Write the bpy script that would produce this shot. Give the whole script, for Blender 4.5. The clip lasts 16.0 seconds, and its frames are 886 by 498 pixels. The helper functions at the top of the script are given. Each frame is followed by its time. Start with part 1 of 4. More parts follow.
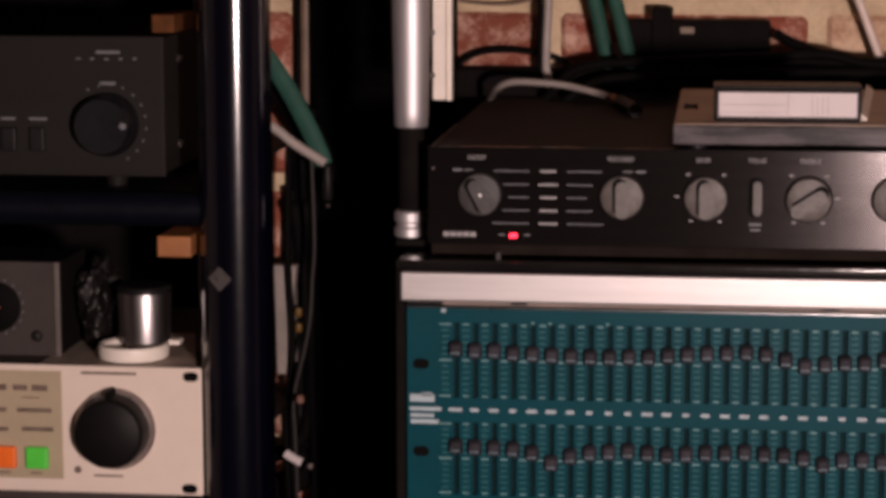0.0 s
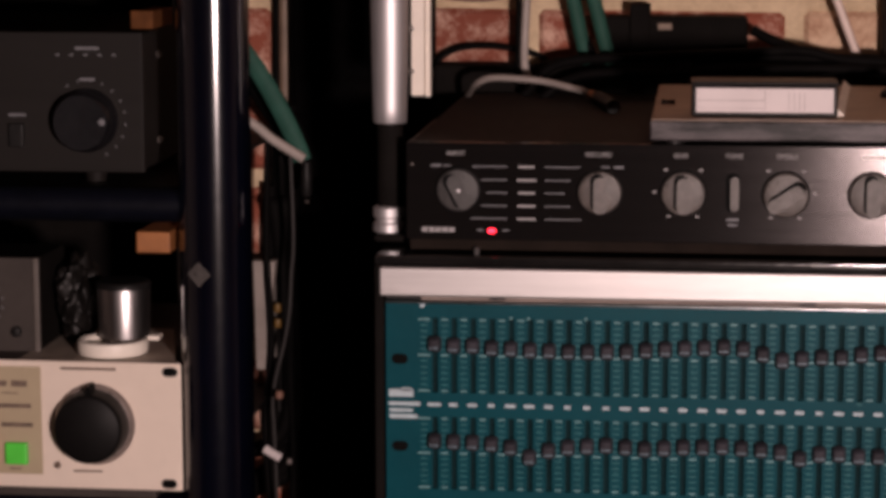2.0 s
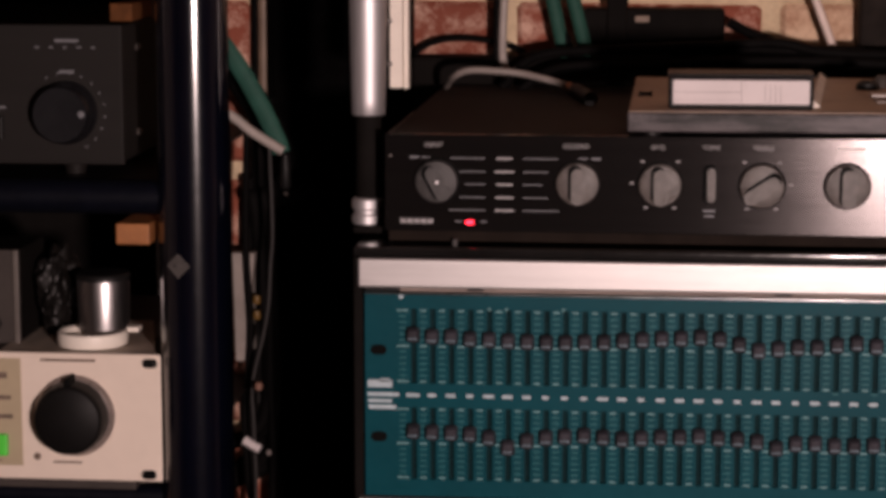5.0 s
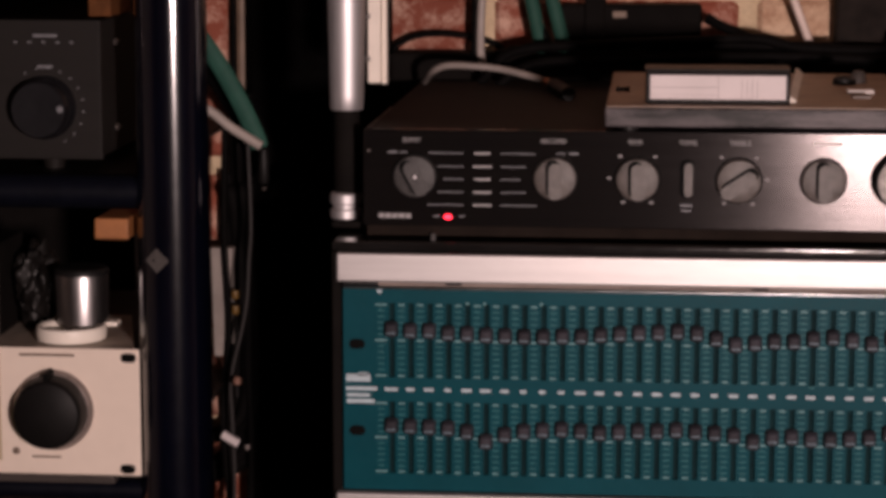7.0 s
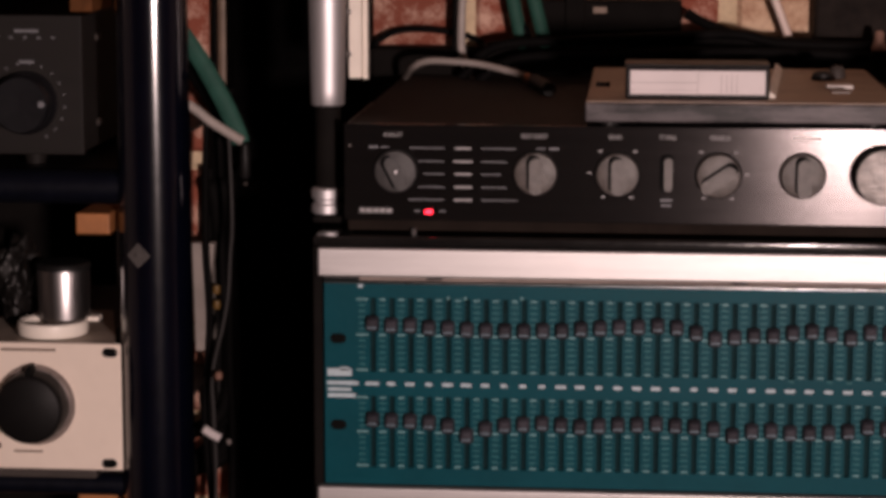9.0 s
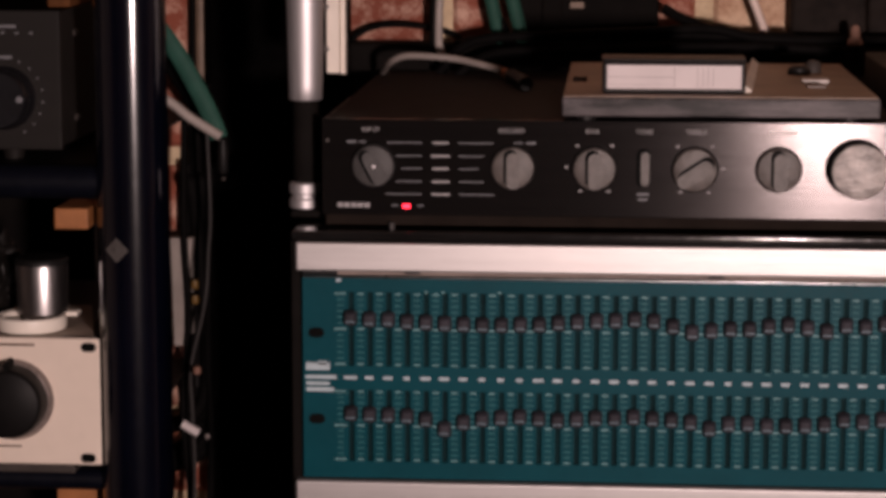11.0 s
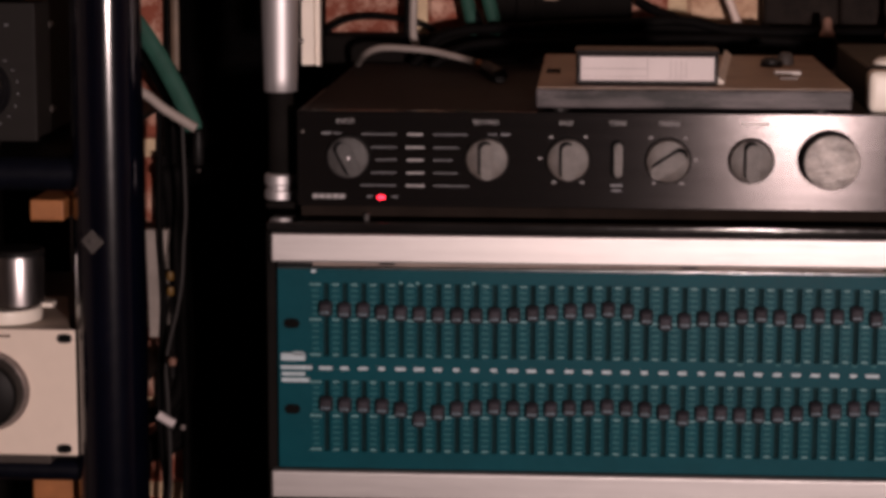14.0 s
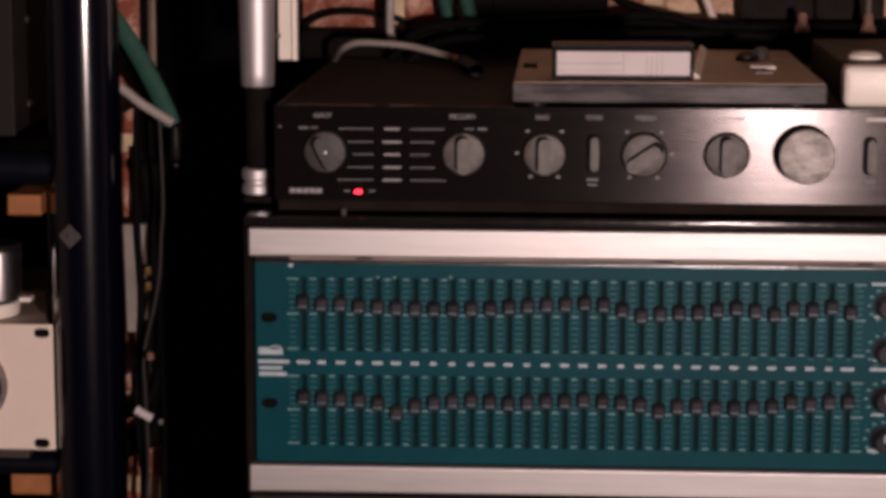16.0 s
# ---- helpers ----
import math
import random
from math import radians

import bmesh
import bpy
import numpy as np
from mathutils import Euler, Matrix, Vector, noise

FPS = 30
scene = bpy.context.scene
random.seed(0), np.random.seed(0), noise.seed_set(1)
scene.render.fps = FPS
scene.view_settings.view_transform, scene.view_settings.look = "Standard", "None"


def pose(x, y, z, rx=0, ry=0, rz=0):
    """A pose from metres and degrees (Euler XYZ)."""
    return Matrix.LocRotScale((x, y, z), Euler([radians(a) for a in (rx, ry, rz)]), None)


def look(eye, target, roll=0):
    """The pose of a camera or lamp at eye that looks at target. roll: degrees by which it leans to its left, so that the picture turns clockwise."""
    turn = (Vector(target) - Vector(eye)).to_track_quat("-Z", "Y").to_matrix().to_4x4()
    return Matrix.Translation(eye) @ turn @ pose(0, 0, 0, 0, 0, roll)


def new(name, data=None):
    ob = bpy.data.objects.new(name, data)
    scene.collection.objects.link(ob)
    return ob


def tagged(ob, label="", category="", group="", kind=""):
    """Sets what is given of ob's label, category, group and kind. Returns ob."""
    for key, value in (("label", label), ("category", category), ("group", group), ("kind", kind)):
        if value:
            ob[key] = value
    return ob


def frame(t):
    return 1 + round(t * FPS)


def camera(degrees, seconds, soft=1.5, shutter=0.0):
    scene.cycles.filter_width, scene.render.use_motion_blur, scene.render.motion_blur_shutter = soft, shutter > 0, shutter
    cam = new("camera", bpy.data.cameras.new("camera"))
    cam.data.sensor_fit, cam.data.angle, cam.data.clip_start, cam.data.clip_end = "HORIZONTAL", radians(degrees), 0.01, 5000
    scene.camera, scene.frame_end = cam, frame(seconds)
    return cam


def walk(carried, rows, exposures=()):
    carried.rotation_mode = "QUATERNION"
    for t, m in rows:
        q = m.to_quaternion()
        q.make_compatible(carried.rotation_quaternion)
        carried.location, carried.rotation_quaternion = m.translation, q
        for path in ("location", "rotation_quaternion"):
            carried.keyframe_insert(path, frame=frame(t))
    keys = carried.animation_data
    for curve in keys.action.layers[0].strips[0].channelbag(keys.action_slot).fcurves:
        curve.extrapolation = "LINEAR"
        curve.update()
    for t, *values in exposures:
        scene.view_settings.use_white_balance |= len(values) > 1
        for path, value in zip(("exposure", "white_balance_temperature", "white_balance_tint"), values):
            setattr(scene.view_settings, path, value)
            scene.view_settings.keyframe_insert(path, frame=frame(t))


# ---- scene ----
cam = camera(21.56, 16.0, soft=4.1)
# seconds, eye, pitch, roll, yaw
PATH = [
    (0, 0.1978, -1.4654, 1.1955, -8.660, 0.051, 6.796),
    (0.5, 0.1980, -1.4666, 1.1955, -8.670, 0.040, 6.610),
    (1, 0.1982, -1.4679, 1.1954, -8.685, 0.030, 6.497),
    (1.5, 0.1983, -1.4691, 1.1954, -8.713, 0.086, 6.365),
    (2, 0.1985, -1.4703, 1.1954, -8.743, 0.028, 6.272),
    (2.5, 0.1987, -1.4715, 1.1953, -8.772, 0.037, 6.198),
    (3, 0.1989, -1.4727, 1.1953, -8.803, 0.060, 6.088),
    (3.5, 0.1990, -1.4739, 1.1952, -8.822, 0.045, 5.971),
    (4, 0.1992, -1.4752, 1.1952, -8.852, 0.046, 5.927),
    (6.5, 0.2001, -1.4813, 1.1949, -8.972, -0.046, 5.345),
    (7, 0.2002, -1.4825, 1.1949, -9.000, -0.049, 5.219),
    (7.5, 0.2004, -1.4837, 1.1948, -9.013, -0.056, 5.077),
    (8, 0.2006, -1.4849, 1.1948, -9.042, -0.058, 5.033),
    (8.5, 0.2007, -1.4861, 1.1947, -9.063, -0.059, 4.889),
    (9, 0.2009, -1.4873, 1.1947, -9.094, -0.089, 4.758),
    (11.5, 0.2018, -1.4934, 1.1944, -9.224, -0.067, 4.152),
    (12, 0.2019, -1.4946, 1.1944, -9.256, -0.073, 4.114),
    (12.5, 0.2021, -1.4959, 1.1943, -9.283, -0.089, 3.989),
    (13, 0.2023, -1.4971, 1.1943, -9.314, -0.073, 3.879),
    (13.5, 0.2025, -1.4983, 1.1942, -9.338, -0.134, 3.784),
    (14, 0.2026, -1.4995, 1.1942, -9.365, -0.110, 3.603),
    (14.5, 0.2028, -1.5007, 1.1941, -9.390, -0.094, 3.461),
    (15, 0.2030, -1.5020, 1.1941, -9.421, -0.136, 3.279),
    (15.5, 0.2031, -1.5032, 1.1940, -9.437, -0.123, 3.085),
    (16, 0.2033, -1.5044, 1.1940, -9.470, -0.134, 3.046),
]
LAMP_AT = (0.485, -1.55, 1.066)
walk(cam, [(t, pose(x, y, z, 90 + pitch, roll, yaw)) for t, x, y, z, pitch, roll, yaw in PATH], exposures=[(0.0, -0.02), (4.0, -0.05), (9.0, -0.11), (16.0, -0.26)])

# ---- world and light ----
world = bpy.data.worlds.new("dim_room")
scene.world = world
world.use_nodes = True
world.node_tree.nodes["Background"].inputs[0].default_value = (1.0, 0.72, 0.5, 1)
world.node_tree.nodes["Background"].inputs[1].default_value = 0.01

bulb = bpy.data.lights.new("room_lamp", "AREA")
bulb.shape, bulb.size = "DISK", 0.07
bulb.energy, bulb.color = 24.6, (1.0, 0.765, 0.725)
new("room_lamp", bulb).matrix_world = look(LAMP_AT, (0.15, 0.0, 1.0))


# ---- materials ----
def material(name, color, rough=0.5, metal=0.0, vary=0.15, scale=40.0, bump=0.0, bump_scale=400.0, tint=None, stretch=(1, 1, 1),
             brushed=0.0, specular=0.5, coat=0.0, glow=0.0, random_object=0.0, rough_vary=0.1, ramp_at=(0.45, 0.95)):
    """Paint, metal or plastic with variation at two scales, grain and wear."""
    m = bpy.data.materials.new(name)
    m.use_nodes = True
    n, link = m.node_tree.nodes, m.node_tree.links.new
    b = n["Principled BSDF"]
    b.inputs["Roughness"].default_value = rough
    b.inputs["Metallic"].default_value = metal
    b.inputs["Specular IOR Level"].default_value = specular
    b.inputs["Coat Weight"].default_value = coat
    b.inputs["Coat Roughness"].default_value = rough
    place = n.new("ShaderNodeTexCoord")
    stretched = n.new("ShaderNodeMapping")
    stretched.inputs["Scale"].default_value = stretch
    link(place.outputs["Object"], stretched.inputs["Vector"])
    coarse, fine = n.new("ShaderNodeTexNoise"), n.new("ShaderNodeTexNoise")
    coarse.inputs["Scale"].default_value, coarse.inputs["Detail"].default_value = scale, 5
    fine.inputs["Scale"].default_value, fine.inputs["Detail"].default_value = scale * 9, 3
    for tex in (coarse, fine):
        link(stretched.outputs[0], tex.inputs["Vector"])
    both = n.new("ShaderNodeMath")
    both.operation = "MULTIPLY_ADD"
    both.inputs[1].default_value = 0.4
    link(fine.outputs["Fac"], both.inputs[0])
    link(coarse.outputs["Fac"], both.inputs[2])
    ramp = n.new("ShaderNodeMapRange")
    ramp.inputs["From Min"].default_value, ramp.inputs["From Max"].default_value = ramp_at
    link(both.outputs[0], ramp.inputs["Value"])
    mix = n.new("ShaderNodeMix")
    mix.data_type = "RGBA"
    low = tuple(c * (1 - vary) for c in color)
    high = tint or tuple(min(1, c * (1 + vary)) for c in color)
    mix.inputs["A"].default_value, mix.inputs["B"].default_value = (*low, 1), (*high, 1)
    link(ramp.outputs[0], mix.inputs["Factor"])
    out = mix.outputs["Result"]
    if random_object:
        info, hsv, shift = n.new("ShaderNodeObjectInfo"), n.new("ShaderNodeHueSaturation"), n.new("ShaderNodeMapRange")
        shift.inputs["To Min"].default_value, shift.inputs["To Max"].default_value = 1 - random_object, 1 + random_object
        link(info.outputs["Random"], shift.inputs["Value"])
        link(shift.outputs[0], hsv.inputs["Value"])
        link(out, hsv.inputs["Color"])
        out = hsv.outputs[0]
    link(out, b.inputs["Base Color"])
    worn = n.new("ShaderNodeMapRange")
    worn.inputs["To Min"].default_value, worn.inputs["To Max"].default_value = max(0.03, rough - rough_vary), min(1, rough + rough_vary)
    link(fine.outputs["Fac"], worn.inputs["Value"])
    link(worn.outputs[0], b.inputs["Roughness"])
    if brushed:
        b.inputs["Anisotropic"].default_value = brushed
        grain = n.new("ShaderNodeTangent")
        grain.direction_type, grain.axis = "RADIAL", "X"
        link(grain.outputs[0], b.inputs["Tangent"])
    if bump:
        relief, tex = n.new("ShaderNodeBump"), n.new("ShaderNodeTexNoise")
        tex.inputs["Scale"].default_value, tex.inputs["Detail"].default_value = bump_scale, 4
        link(stretched.outputs[0], tex.inputs["Vector"])
        relief.inputs["Strength"].default_value, relief.inputs["Distance"].default_value = bump, 0.002
        link(tex.outputs["Fac"], relief.inputs["Height"])
        link(relief.outputs[0], b.inputs["Normal"])
    if glow:
        b.inputs["Emission Color"].default_value = (*color, 1)
        b.inputs["Emission Strength"].default_value = glow
    return m


TEAL = material("teal_enamel", (0.0004, 0.0485, 0.0645), 0.44, specular=0.11, vary=0.12, scale=25, bump=0.05, bump_scale=900)
PALE_TICK = material("pale_print", (0.12, 0.26, 0.27), 0.6, vary=0.3, scale=300)
DIM_TICK = material("faded_print", (0.008, 0.11, 0.12), 0.6, vary=0.3, scale=300)
WHITE_PRINT = material("white_print", (0.4, 0.49, 0.53), 0.6, vary=0.2, scale=250)
BLACK = material("black_plastic", (0.008, 0.0075, 0.0075), 0.5, specular=0.25, vary=0.3, scale=30, bump=0.1)
CAP = material("fader_plastic", (0.034, 0.033, 0.041), 0.6, specular=0.15, vary=0.3, scale=200, bump=0.1, random_object=0.25)
ALU = material("brushed_aluminium", (0.5, 0.48, 0.475), 0.45, metal=0.8, vary=0.08, scale=30, stretch=(0.15, 1, 6), bump=0.04)
AMP_FACE = material("black_anodised_face", (0.057, 0.052, 0.052), 0.165, metal=0.9, specular=0.4, vary=0.12, scale=30, stretch=(0.06, 1, 14), brushed=0.85, bump=0.012, rough_vary=0.05)
AMP_CASE = material("black_crackle_steel", (0.0125, 0.0112, 0.0108), 0.7, specular=0.15, vary=0.35, scale=22, bump=0.25, bump_scale=1200)
KNOB = material("charcoal_knob", (0.076, 0.064, 0.058), 0.38, vary=0.3, scale=160, bump=0.3, bump_scale=700)
GROOVE = material("black_groove", (0.0035, 0.0035, 0.0035), 0.7, specular=0.06, vary=0.2)
LIGHT_PRINT = material("grey_print", (0.15, 0.152, 0.165), 0.6, vary=0.2, scale=300)
WORD_PRINT = material("pale_grey_print", (0.3, 0.29, 0.295), 0.6, vary=0.2, scale=300)
RED_LED = material("red_led", (1.0, 0.02, 0.045), 0.3, glow=5.0, vary=0.0)
NAVY = material("navy_enamel_tube", (0.0012, 0.0017, 0.0052), 0.14, specular=0.8, vary=0.3, scale=18, coat=0.9, bump=0.02, bump_scale=60, rough_vary=0.02)
NAVY_BAR = material("dull_navy_paint", (0.0016, 0.0022, 0.0055), 0.5, specular=0.12, vary=0.3, scale=18)
CHROME = material("satin_chrome", (0.62, 0.6, 0.61), 0.55, metal=0.9, vary=0.08, scale=40, stretch=(1, 1, 0.05))
WHITE_STEEL = material("cream_painted_steel", (0.82, 0.75, 0.66), 0.4, vary=0.08, scale=30)
CREAM = material("cream_panel_paint", (0.72, 0.62, 0.53), 0.5, vary=0.05, scale=14, bump=0.03)
BEIGE = material("beige_legend_panel", (0.4, 0.33, 0.22), 0.55, vary=0.06, scale=30)
BROWN_PRINT = material("brown_print", (0.14, 0.1, 0.075), 0.6, vary=0.3, scale=250)
ORANGE = material("orange_button", (0.85, 0.16, 0.02), 0.4, vary=0.1, scale=60)
GREEN = material("green_button", (0.09, 0.62, 0.06), 0.4, vary=0.1, scale=60)
GREY_FACE = material("dark_grey_face", (0.0105, 0.0088, 0.008), 0.6, specular=0.2, vary=0.12, scale=30, stretch=(0.2, 1, 4), bump=0.04)
GREY_BOX = material("mid_grey_metal", (0.048, 0.04, 0.036), 0.55, specular=0.25, vary=0.15, scale=25, bump=0.05)
PINE = material("pine", (0.3, 0.115, 0.036), 0.55, vary=0.2, scale=12, stretch=(6, 0.5, 6), bump=0.08)
TAUPE = material("taupe_leatherette", (0.29, 0.205, 0.15), 0.48, vary=0.35, scale=24, bump=0.15, bump_scale=600)
SLAB = material("worn_grey_edge", (0.042, 0.037, 0.041), 0.42, specular=0.15, vary=0.95, tint=(0.12, 0.105, 0.11), ramp_at=(0.52, 0.95), scale=75, stretch=(0.35, 1, 2.2), bump=0.06, bump_scale=500)
LABEL = material("paper_label", (0.66, 0.6, 0.6), 0.7, vary=0.06, scale=40)
WHITE_PLASTIC = material("ivory_plastic", (0.85, 0.79, 0.7), 0.4, vary=0.05, scale=30)
MATT_BLACK = material("matt_black_rubber", (0.0065, 0.0055, 0.005), 0.8, specular=0.08, vary=0.3, scale=40, bump=0.2)
CABLE_WHITE = material("grey_white_cable", (0.4, 0.35, 0.32), 0.5, vary=0.15, scale=60)
CABLE_TEAL = material("green_cable", (0.026, 0.088, 0.066), 0.65, specular=0.2, vary=0.2, scale=60)
CABLE_BLACK = material("black_cable", (0.004, 0.0036, 0.0036), 0.7, specular=0.06, vary=0.3, scale=60)
CABLE_TAN = material("tan_cable", (0.2, 0.14, 0.1), 0.55, vary=0.2, scale=60)
COPPER = material("copper_tip", (0.6, 0.3, 0.16), 0.35, metal=0.8, vary=0.2, scale=80)
YELLOW = material("yellow_tape", (0.13, 0.07, 0.012), 0.5, vary=0.2, scale=80)
BRICK = material("old_red_brick", (0.47, 0.125, 0.072), 0.85, vary=0.3, scale=62, tint=(0.86, 0.55, 0.42), ramp_at=(0.66, 0.92), bump=0.6, bump_scale=160, random_object=0.3)
MORTAR = material("sandy_mortar", (0.68, 0.5, 0.31), 0.9, vary=0.3, scale=25, tint=(0.8, 0.63, 0.42), bump=0.6, bump_scale=220)
PLASTER = material("dull_plaster", (0.36, 0.31, 0.275), 0.85, vary=0.1, scale=3, bump=0.1, bump_scale=60)
FLOOR = material("worn_carpet", (0.09, 0.075, 0.065), 0.95, vary=0.3, scale=20, bump=0.5, bump_scale=300)

# ---- helpers ----
AT, SET = {}, {}
# places fitted to the camera's view, by the depth of a thing: depth, x scale, x shift, z scale, z shift
CENTRE = ((0.0, 1.0273, -0.0004, 1.0153, -0.0130), (0.055, 1.0148, 0.0006, 1.0058, -0.0018), (0.09, 1.0063, 0.0012, 0.9973, 0.0073),
          (0.32, 0.9563, 0.0040, 0.9513, 0.0556), (0.40, 0.9432, 0.0042, 0.9389, 0.0684), (0.45, 0.9357, 0.0043, 0.9319, 0.0754))
SIDE = ((0.017, 0.9895, -0.0011, 0.9981, 0.0034), (0.03, 0.9864, -0.0012, 0.9948, 0.0072), (0.05, 0.9817, -0.0012, 0.9900, 0.0121), (0.10, 0.9706, 0.0035, 0.9785, 0.0242),
        (0.30, 0.9397, 0.0046, 0.9414, 0.0623), (0.40, 0.9247, 0.0053, 0.9266, 0.0770), (0.45, 0.9181, 0.0055, 0.9200, 0.0835))
ASIS = ((0.0, 1.0, 0.0, 1.0, 0.0), (1.0, 1.0, 0.0, 1.0, 0.0))


def view_scale(depth, zone):
    return [float(np.interp(depth, [r[0] for r in zone], [r[k] for r in zone])) for k in range(1, 5)]


def view_place(v, scale):
    return Vector((scale[0] * v[0] + scale[1], v[1], scale[2] * v[2] + scale[3]))


def thing(name, at, label, category, group="", kind="", depth=0.01, zone=CENTRE):
    ob = tagged(new(name), label, category, group, kind)
    SET[ob] = view_scale(depth, zone)
    ob.location = view_place(at, SET[ob])
    ob.empty_display_size = 0.02
    AT[ob] = Vector(at)
    return ob


def part(name, bm, mat, parent, label="", smooth=False):
    """Links a bmesh as one mesh under a thing or a part, its places fitted to the view."""
    at = AT.get(parent, Vector((0, 0, 0)))
    scale = SET.get(parent)
    for v in bm.verts:
        v.co = view_place(v.co, scale) - view_place(at, scale) if scale else v.co - at
    mesh = bpy.data.meshes.new(name)
    bm.to_mesh(mesh)
    bm.free()
    mesh.materials.append(mat)
    if smooth:
        for p in mesh.polygons:
            p.use_smooth = True
        mesh.set_sharp_from_angle(angle=radians(40))
    ob = new(name, mesh)
    if parent is not None:
        ob.parent = parent
        AT[ob] = at
        SET[ob] = scale
    return tagged(ob, label)


def box(x0, x1, y0, y1, z0, z1, bevel=0.0, bm=None, segments=2):
    own = bmesh.new()
    bmesh.ops.create_cube(own, size=1)
    bmesh.ops.scale(own, verts=own.verts, vec=(x1 - x0, y1 - y0, z1 - z0))
    bmesh.ops.translate(own, verts=own.verts, vec=((x0 + x1) / 2, (y0 + y1) / 2, (z0 + z1) / 2))
    if bevel:
        bmesh.ops.bevel(own, geom=own.edges, offset=bevel, segments=segments, affect="EDGES", profile=0.5)
    return join(bm, own)


def join(bm, own):
    if bm is None:
        return own
    mesh = bpy.data.meshes.new("joined")
    own.to_mesh(mesh)
    own.free()
    bm.from_mesh(mesh)
    bpy.data.meshes.remove(mesh)
    return bm


def lathe(at, profile, axis="Z", segments=32, bm=None):
    """A turned body: profile of (radius, height) pairs along the axis; axis 'Y' points towards the viewer's side (-y)."""
    own = bmesh.new()
    rings = []
    for r, h in profile:
        ring = []
        for k in range(segments):
            a = 2 * math.pi * k / segments
            u, v = r * math.cos(a), r * math.sin(a)
            ring.append(own.verts.new((u, v, h) if axis == "Z" else (u, -h, v)))
        rings.append(ring)
    for a, b in zip(rings, rings[1:]):
        for k in range(segments):
            own.faces.new((a[k], a[(k + 1) % segments], b[(k + 1) % segments], b[k]))
    own.faces.new(rings[0][::-1])
    own.faces.new(rings[-1])
    bmesh.ops.recalc_face_normals(own, faces=own.faces)
    bmesh.ops.translate(own, verts=own.verts, vec=at)
    return join(bm, own)


def sweep(points, r, segments=10, steps=8, flat=1.0, bm=None):
    """A cable through the points, smoothed."""
    pts = [Vector(p) for p in points]
    ends = [2 * pts[0] - pts[1], *pts, 2 * pts[-1] - pts[-2]]
    way = []
    for a, b, c, d in zip(ends, ends[1:], ends[2:], ends[3:]):
        for k in range(steps):
            t = k / steps
            way.append(0.5 * (2 * b + (c - a) * t + (2 * a - 5 * b + 4 * c - d) * t * t + (3 * b - a - 3 * c + d) * t ** 3))
    way.append(pts[-1])
    own = bmesh.new()
    rings = []
    for k, p in enumerate(way):
        along = (way[min(k + 1, len(way) - 1)] - way[max(k - 1, 0)]).normalized()
        side = along.cross(Vector((0, 1, 0.05))).normalized()
        up = along.cross(side).normalized()
        rings.append([own.verts.new(p + r * (side * math.cos(a) + up * math.sin(a) * flat)) for a in (2 * math.pi * q / segments for q in range(segments))])
    for a, b in zip(rings, rings[1:]):
        for k in range(segments):
            own.faces.new((a[k], a[(k + 1) % segments], b[(k + 1) % segments], b[k]))
    own.faces.new(rings[0][::-1])
    own.faces.new(rings[-1])
    bmesh.ops.recalc_face_normals(own, faces=own.faces)
    return join(bm, own)


def capsule(x, z, w, h, y0, y1, bm=None, turn=0.0):
    """A rounded bar of that width and height, upright before it is turned (degrees, clockwise)."""
    own = bmesh.new()
    r, n = w / 2, 10
    outline = [(r * math.cos(math.pi * k / n), h / 2 - r + r * math.sin(math.pi * k / n)) for k in range(n + 1)]
    outline += [(-u, -v) for u, v in outline]
    a = -radians(turn)
    outline = [(u * math.cos(a) - v * math.sin(a), u * math.sin(a) + v * math.cos(a)) for u, v in outline]
    front = [own.verts.new((x + u, y0, z + v)) for u, v in outline]
    back = [own.verts.new((x + u, y1, z + v)) for u, v in outline]
    own.faces.new(front)
    own.faces.new(back[::-1])
    for k in range(len(front)):
        j = (k + 1) % len(front)
        own.faces.new((front[k], back[k], back[j], front[j]))
    bmesh.ops.recalc_face_normals(own, faces=own.faces)
    return join(bm, own)


def lettering(text, x, y, z, size, mat, parent):
    """Words in the built-in font, on a face that looks to -y, centred on x, z."""
    curve = bpy.data.curves.new("lettering", "FONT")
    curve.body, curve.size, curve.extrude = text, size, 0.00008
    curve.align_x, curve.align_y = "CENTER", "CENTER"
    holder = bpy.data.objects.new("lettering", curve)
    mesh = bpy.data.meshes.new_from_object(holder)
    bpy.data.objects.remove(holder)
    mesh.transform(Matrix.Translation((x, y, z)) @ Matrix.Rotation(radians(90), 4, "X"))
    bm = bmesh.new()
    bm.from_mesh(mesh)
    bpy.data.meshes.remove(mesh)
    return part("lettering", bm, mat, parent)


def bars(rows, y, thick, mat, parent, name="print", joined=False):
    """Plain printed bars: rows of (x, z, width, height), each a part, or joined where they are too fine to tell apart."""
    bm = bmesh.new()
    for x, z, w, h in rows:
        box(x - w / 2, x + w / 2, y - thick, y, z - h / 2, z + h / 2, bm=bm)
        if not joined:
            part(name, bm, mat, parent)
            bm = bmesh.new()
    if joined:
        tagged(part(name, bm, mat, parent), kind="stuff")
    else:
        bm.free()


